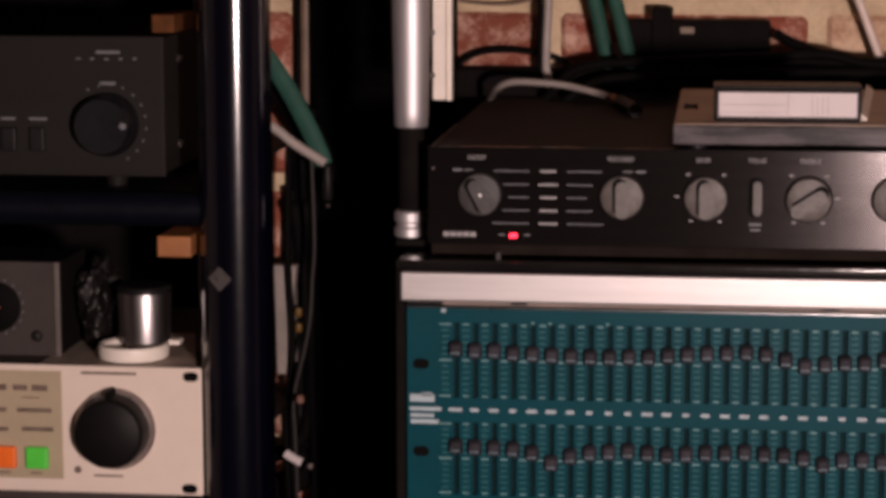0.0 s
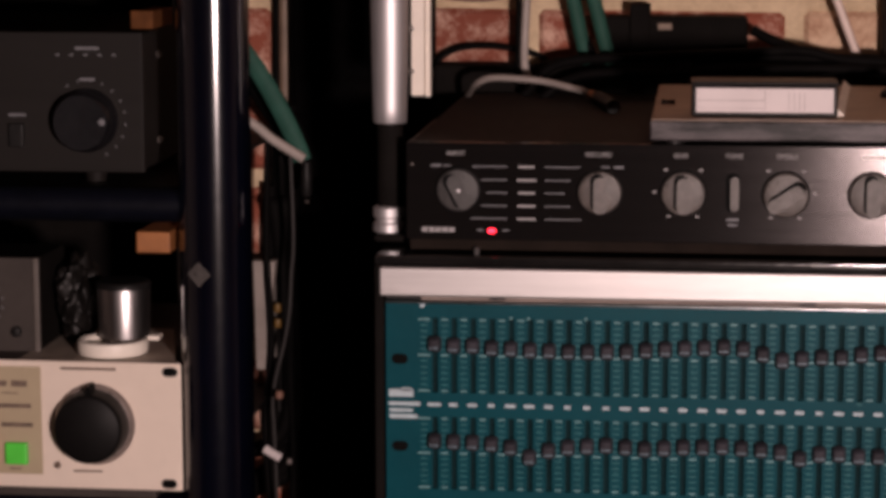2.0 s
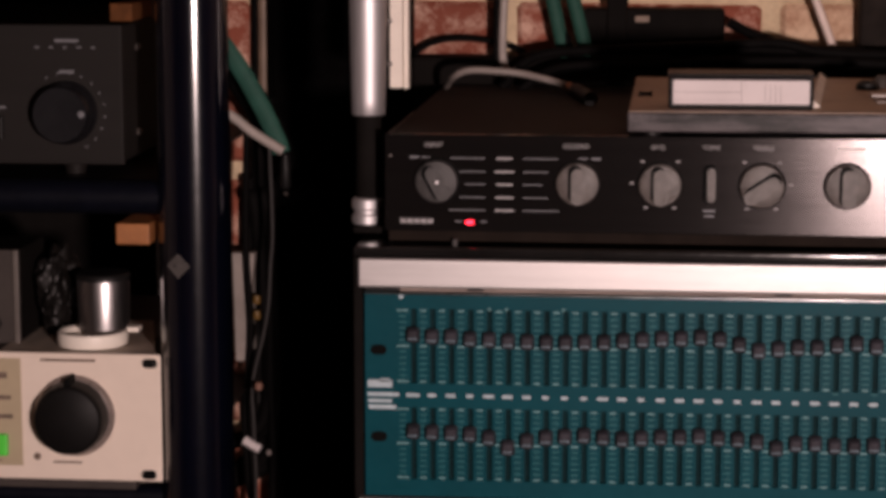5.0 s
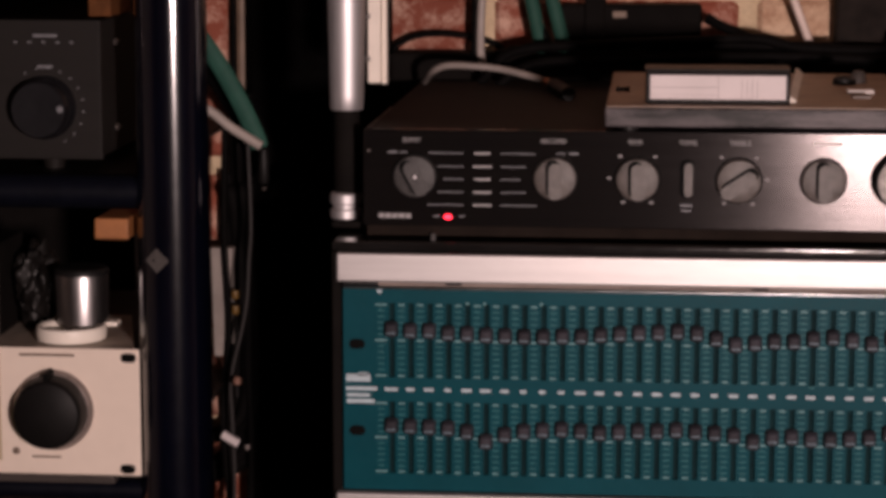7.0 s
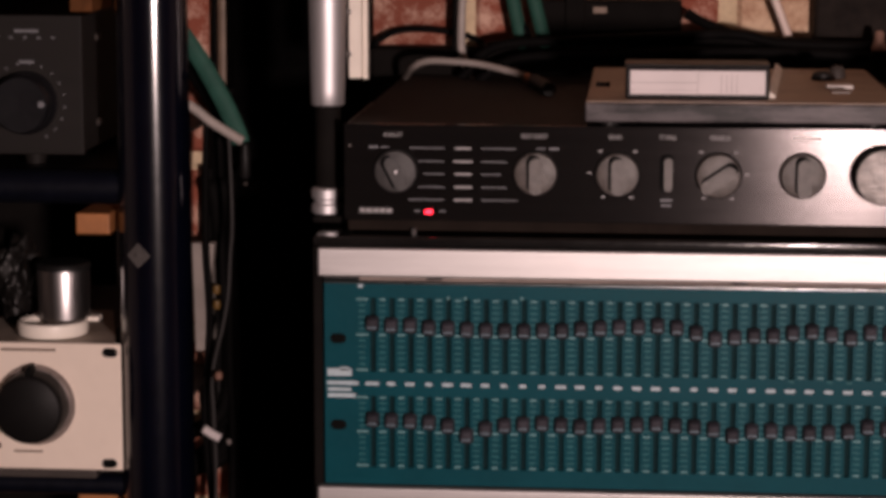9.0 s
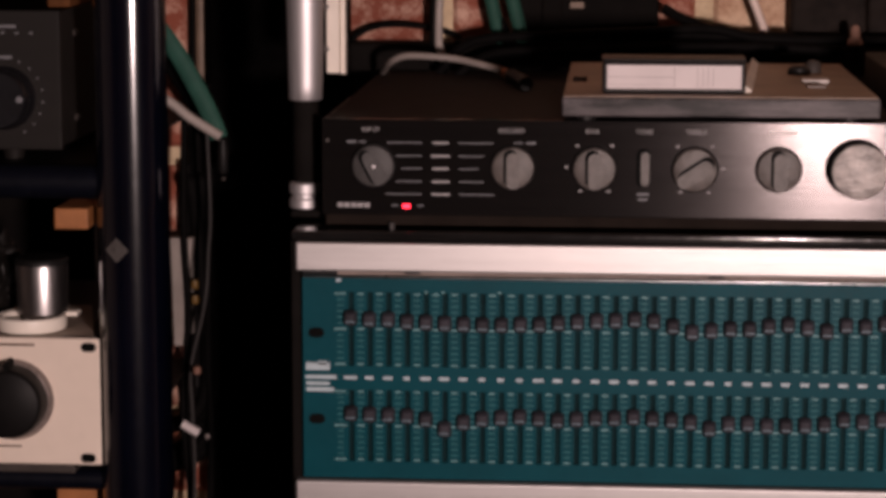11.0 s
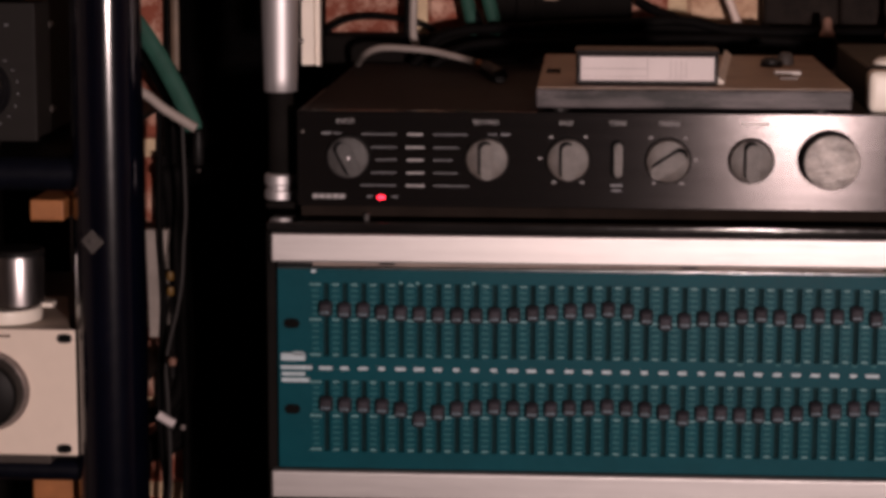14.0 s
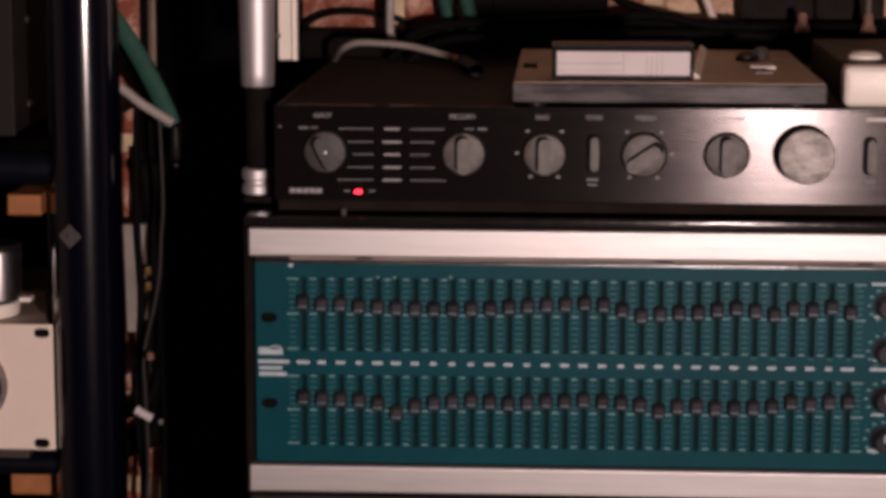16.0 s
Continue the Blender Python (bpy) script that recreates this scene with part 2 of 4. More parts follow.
# ---- the room ----
WALL = 0.45
part("floor", box(-2.2, 2.6, -3.6, WALL + 0.12, -0.1, 0.0), FLOOR, None)
part("ceiling", box(-2.2, 2.6, -3.6, WALL + 0.12, 2.4, 2.5), PLASTER, None)
part("wall_west", box(-2.3, -2.2, -3.6, WALL + 0.12, 0, 2.4), PLASTER, None)
part("wall_east", box(2.6, 2.7, -3.6, WALL + 0.12, 0, 2.4), PLASTER, None)
part("wall_south", box(-2.2, 2.6, -3.7, -3.6, 0, 2.4), PLASTER, None)
wall = part("wall_north", box(-2.2, 2.6, WALL, WALL + 0.12, 0, 2.4), MORTAR, None)
for name, label, cat in (("floor", "dark worn carpet floor", "floor"), ("ceiling", "plain dull plaster ceiling", "ceiling"), ("wall_west", "plain dull plaster wall", "wall"),
                         ("wall_east", "plain dull plaster wall", "wall"), ("wall_south", "plain dull plaster wall", "wall"),
                         ("wall_north", "old red brick wall with wide sandy mortar joints", "wall")):
    tagged(bpy.data.objects[name], label, cat, kind="structure")


# ---- rack case with its rails ----
case = thing("rack_case", (0.24, 0.2, 0.775), "black rack case with brushed aluminium rails", "rack case", depth=0.0)
part("side_panel", box(-0.0075, -0.0015, 0.002, 0.43, 0.775, 0.9545, 0.001), MATT_BLACK, case)
part("side_panel", box(0.4845, 0.4905, 0.002, 0.43, 0.775, 0.9545, 0.001), MATT_BLACK, case)
part("top_panel", box(-0.0075, 0.4905, 0.0015, 0.43, 0.955, 0.9612, 0.0017, segments=5), material("glossy_black_board", (0.008, 0.0075, 0.0075), 0.12, vary=0.3, scale=20, coat=1.0), case, smooth=True)
part("bottom_panel", box(-0.0012, 0.4842, 0.004, 0.43, 0.778, 0.796), MATT_BLACK, case)
part("back_panel", box(-0.0012, 0.4842, 0.424, 0.43, 0.7965, 0.9542), MATT_BLACK, case)
part("top_rail", box(-0.0035, 0.4865, -0.0055, 0.0015, 0.9362, 0.9546, 0.0013, segments=5), ALU, case, "brushed aluminium rail")
part("bottom_rail", box(-0.0045, 0.4865, -0.0055, 0.0035, 0.779, 0.7972, 0.0013, segments=5), ALU, case, "brushed aluminium rail")
part("gasket", box(0.0225, 0.482, -0.001, 0.0015, 0.9332, 0.9358, 0.0004), material("dusty_strip", (0.2, 0.16, 0.14), 0.7, vary=0.4, scale=60, stretch=(0.3, 1, 1)), case, "dusty thin strip under the rail")

# Black strip standing for the shadow gap under the rail's left end
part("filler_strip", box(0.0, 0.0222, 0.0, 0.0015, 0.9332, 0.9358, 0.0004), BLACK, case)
for x in (0.0705, 0.2625, 0.389):
    part("clip", box(x - 0.005, x + 0.005, -0.0022, -0.0002, 0.9342, 0.9358, 0.0004), BLACK, case, "small black clip")

# ---- graphic equaliser ----
PITCH, FIRST = 0.01204, 0.0312
ROWS_Z = ((0.8975, 0.0232), (0.8335, 0.0226))
eq = thing("graphic_equaliser", (0.24, 0.12, 0.7975), "teal dual thirty-band graphic equaliser with rows of dark faders", "equaliser", depth=0.0)
slots = [FIRST + PITCH * k for k in range(30)]
SLOT = 0.0036
cuts_x = [0.0] + [e for q in slots for e in (q - SLOT / 2, q + SLOT / 2)] + [0.4826]
cuts_z = [0.7985]
for mid, half in reversed(ROWS_Z):
    cuts_z += [mid - half - 0.0012, mid + half + 0.0012]
cuts_z.append(0.9325)


def slotted_plate(xs, zs, y, depth):
    """One plate with a slot through it at every second cell of every second row."""
    bm = bmesh.new()
    grid = [[bm.verts.new((x, y, z)) for x in xs] for z in zs]
    faces = [bm.faces.new((grid[j][i], grid[j][i + 1], grid[j + 1][i + 1], grid[j + 1][i]))
             for j in range(len(zs) - 1) for i in range(len(xs) - 1) if not (j % 2 and i % 2)]
    made = bmesh.ops.extrude_face_region(bm, geom=faces)
    bmesh.ops.translate(bm, verts=[g for g in made["geom"] if isinstance(g, bmesh.types.BMVert)], vec=(0, depth, 0))
    bmesh.ops.recalc_face_normals(bm, faces=bm.faces)
    return bm


bm = slotted_plate(cuts_x, cuts_z, 0.0, 0.003)
part("front_panel", bm, TEAL, eq)
# Metal strip added so the panel's top bevel shows its highlight
part("panel_edge", box(0.0, 0.4826, -0.0014, 0.0, 0.931, 0.9325, 0.0006, segments=3), material("edge_highlight_metal", (0.4, 0.42, 0.42), 0.3, metal=1.0, vary=0.2, scale=60, stretch=(0.2, 1, 1)), eq, "metal strip added for the panel edge's highlight", smooth=True)
# Chassis colour is a dark teal standing for shade inside the slots
part("chassis", box(0.02, 0.4626, 0.005, 0.3, 0.799, 0.932), material("slot_shade_teal", (0.003, 0.018, 0.021), 0.7, specular=0.1, vary=0.3), eq)
for x in (0.0087, 0.4739):
    for z in (0.8377, 0.8948):
        part("rack_slot", capsule(x, z, 0.0066, 0.0104, -0.0004, 0.0002, turn=90), GROOVE, eq)
part("nick", box(0.0216, 0.0246, -0.0006, 0.0, 0.9284, 0.9306, 0.0003), WHITE_PRINT, eq, "small white spot on the panel")
for x, z in ((0.0792, 0.9222), (0.09, 0.9222), (0.126, 0.9226)):
    part("speck", box(x - 0.0009, x + 0.0009, -0.0004, 0.0, z - 0.0008, z + 0.0008, 0.0002), PALE_TICK, eq)
for k in (22, 24, 25, 27, 28, 29):
    x = FIRST + PITCH * k
    part("speck", box(x - 0.0016, x + 0.0016, -0.0002, 0.0, 0.8712, 0.8722), DIM_TICK, eq)
strong, faint = [], []
for mid, half in ROWS_Z:
    for k in range(31):
        x = FIRST + PITCH * (k - 0.5)
        wide = 0.0072 if k in (0, 30) else 0.0039
        if k == 0:
            x -= 0.001
        strong += [(x, mid + half, wide, 0.0011), (x, mid, wide + 0.0006, 0.0012), (x, mid - half, wide, 0.0011)]
        faint += [(x, mid + half * q / 6, 0.0042, 0.0009) for q in (-5, -4, -3, -2, -1, 1, 2, 3, 4, 5)]
bars(strong, 0.0, 0.0002, PALE_TICK, eq, "scale_mark")
bars(faint, 0.0, 0.0002, DIM_TICK, eq, "fine_scale", joined=True)
rng = random.Random(4)
for k, q in enumerate(slots):
    w = rng.choice((0.004, 0.0052, 0.0058, 0.0066)) if k not in (0, 29) else 0.0084
    part("band_mark", box(q - 0.0006 - w / 2, q - 0.0006 + w / 2, -0.0002, 0.0, 0.8643, 0.8664), WHITE_PRINT, eq)
bars([(0.0095, 0.8725, 0.0155, 0.0048), (0.0115, 0.8655, 0.02, 0.0024), (0.0095, 0.8612, 0.015, 0.0022), (0.011, 0.8572, 0.0178, 0.0026), (0.0125, 0.8748, 0.006, 0.0024)],
     0.0, 0.0002, WHITE_PRINT, eq, "maker_mark")
UPPER = (543, 546, 546, 550, 551, 553, 554, 555, 555, 554, 554, 551, 549, 547, 546, 544, 547, 556, 566, 563, 560, 560, 555, 552, 557, 563, 553, 555, 550, 559)
LOWER = (710, 712, 713, 715, 721, 738, 726, 720, 718, 716, 719, 722, 720, 718, 718, 716, 719, 721, 725, 736, 728, 727, 731, 731, 730, 728, 720, 724, 720, 719)


def fader_mesh():
    bm = box(-0.0045, 0.0045, -0.009, -0.001, -0.0054, 0.0052, 0.002, segments=3)
    for v in bm.verts:
        if v.co.y < -0.005:
            v.co.x *= 0.86
            v.co.z *= 0.82
        if v.co.y < -0.0075 and abs(v.co.z) < 0.0034:
            v.co.y += 0.0008
    box(-0.0011, 0.0011, -0.001, 0.006, -0.003, 0.003, bm=bm)
    mesh = bpy.data.meshes.new("fader")
    bm.to_mesh(mesh)
    bm.free()
    mesh.materials.append(CAP)
    return mesh


cap_mesh = fader_mesh()
line_bm = box(-0.0029, 0.0029, -0.0088, -0.0075, -0.0025, -0.0015)
line_mesh = bpy.data.meshes.new("pointer_line")
line_bm.to_mesh(line_mesh)
line_bm.free()
line_mesh.materials.append(material("worn_white_line", (0.13, 0.2, 0.25), 0.5, vary=0.7, scale=200))
for row, start, slope, (mid, half) in ((UPPER, 558, 0.010, ROWS_Z[0]), (LOWER, 727, 0.0159, ROWS_Z[1])):
    for k, level in enumerate(row):
        rise = (start + slope * (25 + 33.3 * k) - level) * 0.000372
        cap = new("fader", cap_mesh)
        cap.parent = eq
        cap.location = view_place((slots[k], 0, mid + rise + 0.0024), SET[eq]) - view_place(AT[eq], SET[eq])
        mark = new("pointer_line", line_mesh)
        mark.parent = cap
for z in (0.9075, 0.8778, 0.8462, 0.8195):
    knob = part("gain_knob", lathe((0.4035, 0, z), [(0.0085, 0.0), (0.0085, 0.002), (0.0072, 0.003), (0.0066, 0.013), (0.0056, 0.0142), (0.0001, 0.0142)], "Y", 24), CAP, eq, smooth=True)
    part("pointer", box(0.4029, 0.4041, -0.0146, -0.014, z + 0.001, z + 0.006), WHITE_PRINT, knob)
    bars([(0.4035 + 0.0112 * math.sin(radians(a)), z + 0.0112 * math.cos(radians(a)), 0.0022, 0.0012) for a in range(-150, 151, 30)], 0.0, 0.0002, PALE_TICK, eq, "dial_mark")
bars([(0.3995, 0.9215, 0.012, 0.0016), (0.3995, 0.9, 0.008, 0.0014), (0.3995, 0.8655, 0.011, 0.0018), (0.3995, 0.8715, 0.007, 0.0014), (0.3995, 0.8355, 0.008, 0.0014), (0.3995, 0.8115, 0.011, 0.002)], 0.0, 0.0002, WHITE_PRINT, eq, "print")

# ---- stereo amplifier on the case ----
AX0, AX1, AY, AZ0, AZ1 = 0.0115, 0.4565, 0.012, 0.9702, 1.0325
amp = thing("stereo_amplifier", (0.234, 0.18, 0.9612), "slim black stereo amplifier with a brushed face and charcoal knobs", "amplifier")
part("face", box(AX0, AX1, AY, AY + 0.006, AZ0, AZ1, 0.0006), AMP_FACE, amp, "brushed black anodised metal face")
part("cover", box(AX0 + 0.001, AX1 - 0.001, AY + 0.0065, 0.398, AZ0 + 0.001, AZ1 - 0.0004, 0.0012), AMP_CASE, amp, "scuffed black steel cover")
part("plinth", box(AX0 + 0.002, AX1 - 0.002, AY + 0.003, 0.39, 0.9632, AZ0 - 0.0002, 0.0006), material("brown_black_steel", (0.014, 0.01, 0.008), 0.8, specular=0.06, vary=0.3, scale=30), amp, "dull brown-black base strip")
part("stub", lathe((0.0565, 0.009, 0.9612), [(0.0019, 0), (0.0019, 0.0042), (0.0012, 0.0048)], "Z", 14), material("dull_grey_stub", (0.04, 0.037, 0.036), 0.5), amp, "small grey stub")
for x in (0.046, 0.422):
    for y in (0.05, 0.31):
        part("foot", lathe((x, y, 0.9612), [(0.011, 0), (0.011, 0.002), (0.012, 0.0024)], "Z", 20), BLACK, amp, smooth=True)


# Pale strips put the cover's edge highlights and wear into the colour
SCUFF_GLINT = material("scuffed_glint_steel", (0.085, 0.074, 0.066), 0.5, metal=0.3, vary=0.6, scale=120)
for x0, x1, y0, y1 in ((AX0 + 0.0012, AX0 + 0.011, AY + 0.0068, AY + 0.0085), (0.092, 0.105, AY + 0.0068, AY + 0.0078), (0.0985, 0.101, AY + 0.011, AY + 0.016),
                       (AX0 + 0.0012, AX0 + 0.0022, AY + 0.0068, 0.16), (0.058, 0.066, AY + 0.0068, AY + 0.0076)):
    part("scuff", box(x0, x1, y0, y1, AZ1 - 0.0006, AZ1 - 0.0002), SCUFF_GLINT, amp, "worn edge with its highlight in the colour")
LEATHERY = material("coarse_grey_knob", (0.42, 0.385, 0.365), 0.36, vary=0.55, scale=110, stretch=(0.7, 1, 1.4), bump=0.9, bump_scale=230)


BLACK_SKIRT = material("black_knob_side", (0.006, 0.0055, 0.0055), 0.55, specular=0.2, vary=0.3, scale=60)
DARK_KNOB = material("dark_knob", (0.032, 0.0295, 0.029), 0.5, vary=0.3, scale=160, bump=0.3, bump_scale=700)


def amp_knob(x, z, r, turn, offset, dark=False):
    """A flush disc in a dark rim with a J-shaped groove beside its raised half; without a turn, a deep round knob."""
    if turn is None:
        knob = part("knob", lathe((x, AY, z), [(r * 1.04, 0.0), (r * 1.04, 0.004), (r, 0.006), (r, 0.0225), (r * 0.97, 0.0235)], "Y", 48), BLACK_SKIRT, amp, "deep black knob", smooth=True)
        part("cap", lathe((x, AY, z), [(r * 0.96, 0.0232), (r * 0.965, 0.0238), (r * 0.9, 0.0246), (0.0001, 0.0246)], "Y", 48), LEATHERY, knob, "worn pale grey cap", smooth=True)
        return knob
    mat, deep = DARK_KNOB if dark else KNOB, 0.006
    knob = part("knob", lathe((x, AY, z), [(r, 0.0), (r, deep - 0.0012), (r * 0.97, deep - 0.0003), (r * 0.92, deep), (0.0001, deep)], "Y", 40), mat, amp, smooth=True)
    part("rim", lathe((x, AY, z), [(r * 1.08, -0.002), (r * 1.08, 0.0006), (r * 1.02, 0.0008)], "Y", 40), GROOVE, knob, smooth=True)
    a = radians(turn)
    across, along = Vector((math.cos(a), 0, -math.sin(a))), Vector((math.sin(a), 0, math.cos(a)))
    h = 2 * math.sqrt(max(r * r * 0.96 - offset * offset, 0)) * 0.96
    mid = Vector((x, 0, z)) - across * (offset - 0.0028) + along * 0.0004
    part("groove", capsule(mid.x, mid.z, 0.0092, h, AY - deep - 0.0002, AY - deep + 0.001, turn=turn), GROOVE, knob)
    mid = mid + across * 0.0018 - along * 0.0021
    part("grip", capsule(mid.x, mid.z, 0.0088, h * 0.98, AY - deep - 0.0006, AY - deep + 0.001, turn=turn), mat, knob)
    return knob


KZ = 1.0026
part("marker", lathe((0.0452, AY - 0.0066, KZ - 0.0002), [(0.001, -0.001), (0.0011, 0.0006), (0.0001, 0.0008)], "Y", 10), CHROME, amp_knob(0.0447, KZ, 0.0134, -27, 0.0046, True))
amp_knob(0.1337, KZ - 0.0006, 0.0134, 0, 0.0042)
amp_knob(0.1854, KZ - 0.0006, 0.0134, 0, 0.0042)
amp_knob(0.2487, KZ - 0.0006, 0.0138, 56, 0.0022)
amp_knob(0.3012, KZ - 0.0002, 0.0138, 0, 0.0034)
amp_knob(0.3498, KZ + 0.0018, 0.0178, None, 0)
for x in (0.2162, 0.3915):
    part("switch_recess", capsule(x, KZ, 0.0085, 0.025, AY - 0.0008, AY + 0.001), GROOVE, amp)
    part("switch_lever", capsule(x + 0.001, KZ - 0.0004, 0.0052, 0.0215, AY - 0.0055, AY - 0.001), KNOB, amp)
PY = AY - 0.0001
for word, x in (("INPUT", 0.0428), ("RECORD", 0.1326), ("BASS", 0.1839), ("TONE", 0.2167), ("TREBLE", 0.2493)):
    lettering(word, x, PY, 1.0256, 0.0041, WORD_PRINT, amp)
bars([(0.3035, 1.0259, 0.017, 0.0018), (0.399, 1.0259, 0.02, 0.002)], PY + 0.0001, 0.0002, material("bright_print", (0.6, 0.57, 0.56), 0.6, vary=0.2, scale=300), amp, "print")
rows = []
for z, a, b in ((1.0174, 0.0532, 0.1212), (1.0089, 0.059, 0.1152), (1.0007, 0.0625, 0.1115), (0.9923, 0.059, 0.1152), (0.984, 0.0525, 0.1222)):
    rows += [((a + 0.0755) / 2, z, 0.0755 - a, 0.0007), ((0.0991 + b) / 2, z, b - 0.0991, 0.0007)]
rows += [(0.0305, 1.0178, 0.006, 0.0014), (0.0375, 1.0178, 0.005, 0.0008), (0.1452, 1.0178, 0.006, 0.0014), (0.137, 1.0178, 0.006, 0.0008)]
rows += [(0.2162, 0.9855, 0.0075, 0.0015), (0.2162, 0.9822, 0.006, 0.0013), (0.3915, 0.9855, 0.0075, 0.0015)]
bars(rows, PY + 0.0001, 0.0002, LIGHT_PRINT, amp, "print")
bars([(0.0875, z, w, 0.0014) for z, w in ((1.0174, 0.0102), (1.0089, 0.0122), (1.0007, 0.0105), (0.9923, 0.0115), (0.984, 0.0118))], PY + 0.0001, 0.0002, WORD_PRINT, amp, "source_mark")
dots = []
for x in (0.1854, 0.2487):
    for a in (-150, -90, -38, 38, 150) if x < 0.2 else (-150, -38, 38, 90, 150):
        dots.append((x + 0.0178 * math.sin(radians(a)), KZ + 0.0178 * math.cos(radians(a)), 0.0024, 0.0012))
bars(dots, PY + 0.0001, 0.0002, WORD_PRINT, amp, "dial_mark")
bars([(0.0232 + 0.0043 * k, 0.9766, 0.0036, 0.003) for k in range(5)], PY + 0.0001, 0.0002, WORD_PRINT, amp, "model_mark")
bars([(0.0585, 0.9766, 0.004, 0.0009), (0.0745, 0.9766, 0.004, 0.0009)], PY + 0.0001, 0.0002, LIGHT_PRINT, amp, "print")
part("face_screw", lathe((0.0152, AY, 1.0185), [(0.0011, 0), (0.0009, 0.0005), (0.0001, 0.0006)], "Y", 10), KNOB, amp)
part("led", capsule(0.0657, 0.9762, 0.0026, 0.005, AY - 0.0014, AY, turn=90), RED_LED, amp, "glowing red power light")

# ---- things lying on the amplifier ----
TOP = AZ1 - 0.0004
slab = thing("control_box", (0.262, 0.08, TOP), "flat taupe-topped control box with worn grey edges", "box")


part("base", box(0.1645, 0.3632, 0.007, 0.28, 1.0358, 1.0482, 0.0012), SLAB, slab, "worn dark grey edge")
part("lid", box(0.1653, 0.3624, 0.0085, 0.279, 1.0482, 1.0489, 0.0006), TAUPE, slab, "taupe leatherette top")
for x in (0.18, 0.345):
    for y in (0.025, 0.2):
        part("foot", lathe((x, y, TOP), [(0.006, 0), (0.006, 0.0042)], "Z", 14), BLACK, slab)
part("switch_plate", box(0.3225, 0.34, 0.112, 0.13, 1.0489, 1.0514, 0.0006), material("pale_switch_plate", (0.6, 0.55, 0.52), 0.5, vary=0.1), slab, "pale switch plate")
part("switch_base", box(0.3232, 0.3352, 0.078, 0.1, 1.0489, 1.0502, 0.0004), material("dull_grey_plate", (0.2, 0.17, 0.16), 0.5, vary=0.2), slab)
toggle = part("switch_cap", lathe((0.3255, 0.185, 1.0489), [(0.008, 0), (0.0075, 0.004), (0.005, 0.0062), (0.0005, 0.0066)], "Z", 18), BLACK, slab, smooth=True)
part("lever", lathe((0.3365, 0.2, 1.0489), [(0.006, 0), (0.0055, 0.006), (0.0035, 0.0085), (0.0005, 0.009)], "Z", 16), GREY_BOX, toggle, smooth=True)
latch = part("latch", box(0.1695, 0.1785, 0.118, 0.124, 1.0489, 1.0512, 0.0006), MATT_BLACK, slab, "small black latch")
for x in (0.1705, 0.1778):
    part("latch_post", box(x - 0.0007, x + 0.0007, 0.112, 0.132, 1.0489, 1.0512, 0.0004), MATT_BLACK, latch)
tape = thing("cassette_case", (0.2365, 0.07, 1.0489), "black cassette case with a white paper label", "cassette case")
part("shell", box(0.1895, 0.2803, 0.027, 0.067, 1.0489, 1.0694, 0.0018), BLACK, tape)
part("lid", box(0.189, 0.2808, 0.029, 0.068, 1.0695, 1.071, 0.0006), BLACK, tape, "scuffed black lid")
card = part("label_card", box(0.1925, 0.2775, 0.0254, 0.0268, 1.0521, 1.0674, 0.0003), LABEL, tape, "white paper label with faint lines")
bars([(0.2145, 1.0597, 0.042, 0.0005), (0.2352, 1.0592, 0.0005, 0.015), (0.2145, 1.0548, 0.042, 0.0003)] + [(0.25 + 0.0032 * k, 1.0592, 0.0005, 0.0115) for k in range(4)], 0.0254, 0.0002,
     material("pencil_line", (0.42, 0.38, 0.38), 0.8), card, "ruled_line")
flap = box(0.2796, 0.2848, 0.04, 0.264, 1.0489, 1.0508, 0.0005)
for v in flap.verts:
    if v.co.x < 0.282 and v.co.z > 1.05:
        v.co.z += 0.0034
    v.co.x += 0.078 * (v.co.y - 0.04)
part("strip", flap, material("dull_cream_tape", (0.72, 0.64, 0.56), 0.6, vary=0.2, scale=60), slab, "pale edge strip")
adaptor = thing("plug_adaptor", (0.41, 0.06, TOP), "ivory plastic adaptor with a grey lid", "adaptor")
part("body", box(0.3762, 0.455, 0.028, 0.052, TOP, 1.0588, 0.0042, segments=3), WHITE_PLASTIC, adaptor, smooth=True)
part("lens", lathe((0.394, 0.072, 1.0602), [(0.0112, 0), (0.0108, 0.0022), (0.008, 0.0042), (0.0001, 0.0052)], "Z", 28), WHITE_PLASTIC, adaptor, smooth=True)
part("lid", box(0.3772, 0.455, 0.0525, 0.25, TOP, 1.0602, 0.002, segments=3), GREY_FACE, adaptor, "dark grey plastic rear")

lead = thing("audio_lead", (0.13, 0.2, TOP), "grey-white audio lead with a copper tip and black plug", "cable", zone=ASIS)
part("cord", sweep([(0.0184, 0.35, 1.0375), (0.028, 0.312, 1.0483), (0.0414, 0.302, 1.0541), (0.0669, 0.3, 1.0535), (0.0843, 0.306, 1.0509), (0.1066, 0.322, 1.0439), (0.1165, 0.324, 1.0402)], 0.0027), material("grey_lead", (0.27, 0.235, 0.215), 0.5, vary=0.2, scale=60), lead, smooth=True)
part("tip", sweep([(0.116, 0.3242, 1.0404), (0.1198, 0.315, 1.0394), (0.123, 0.3, 1.0392)], 0.0038), COPPER, lead, "copper coloured tip", smooth=True)
part("plug", sweep([(0.1228, 0.3012, 1.0402), (0.1295, 0.266, 1.0402), (0.137, 0.225, 1.0402)], 0.0052), BLACK, lead, smooth=True)

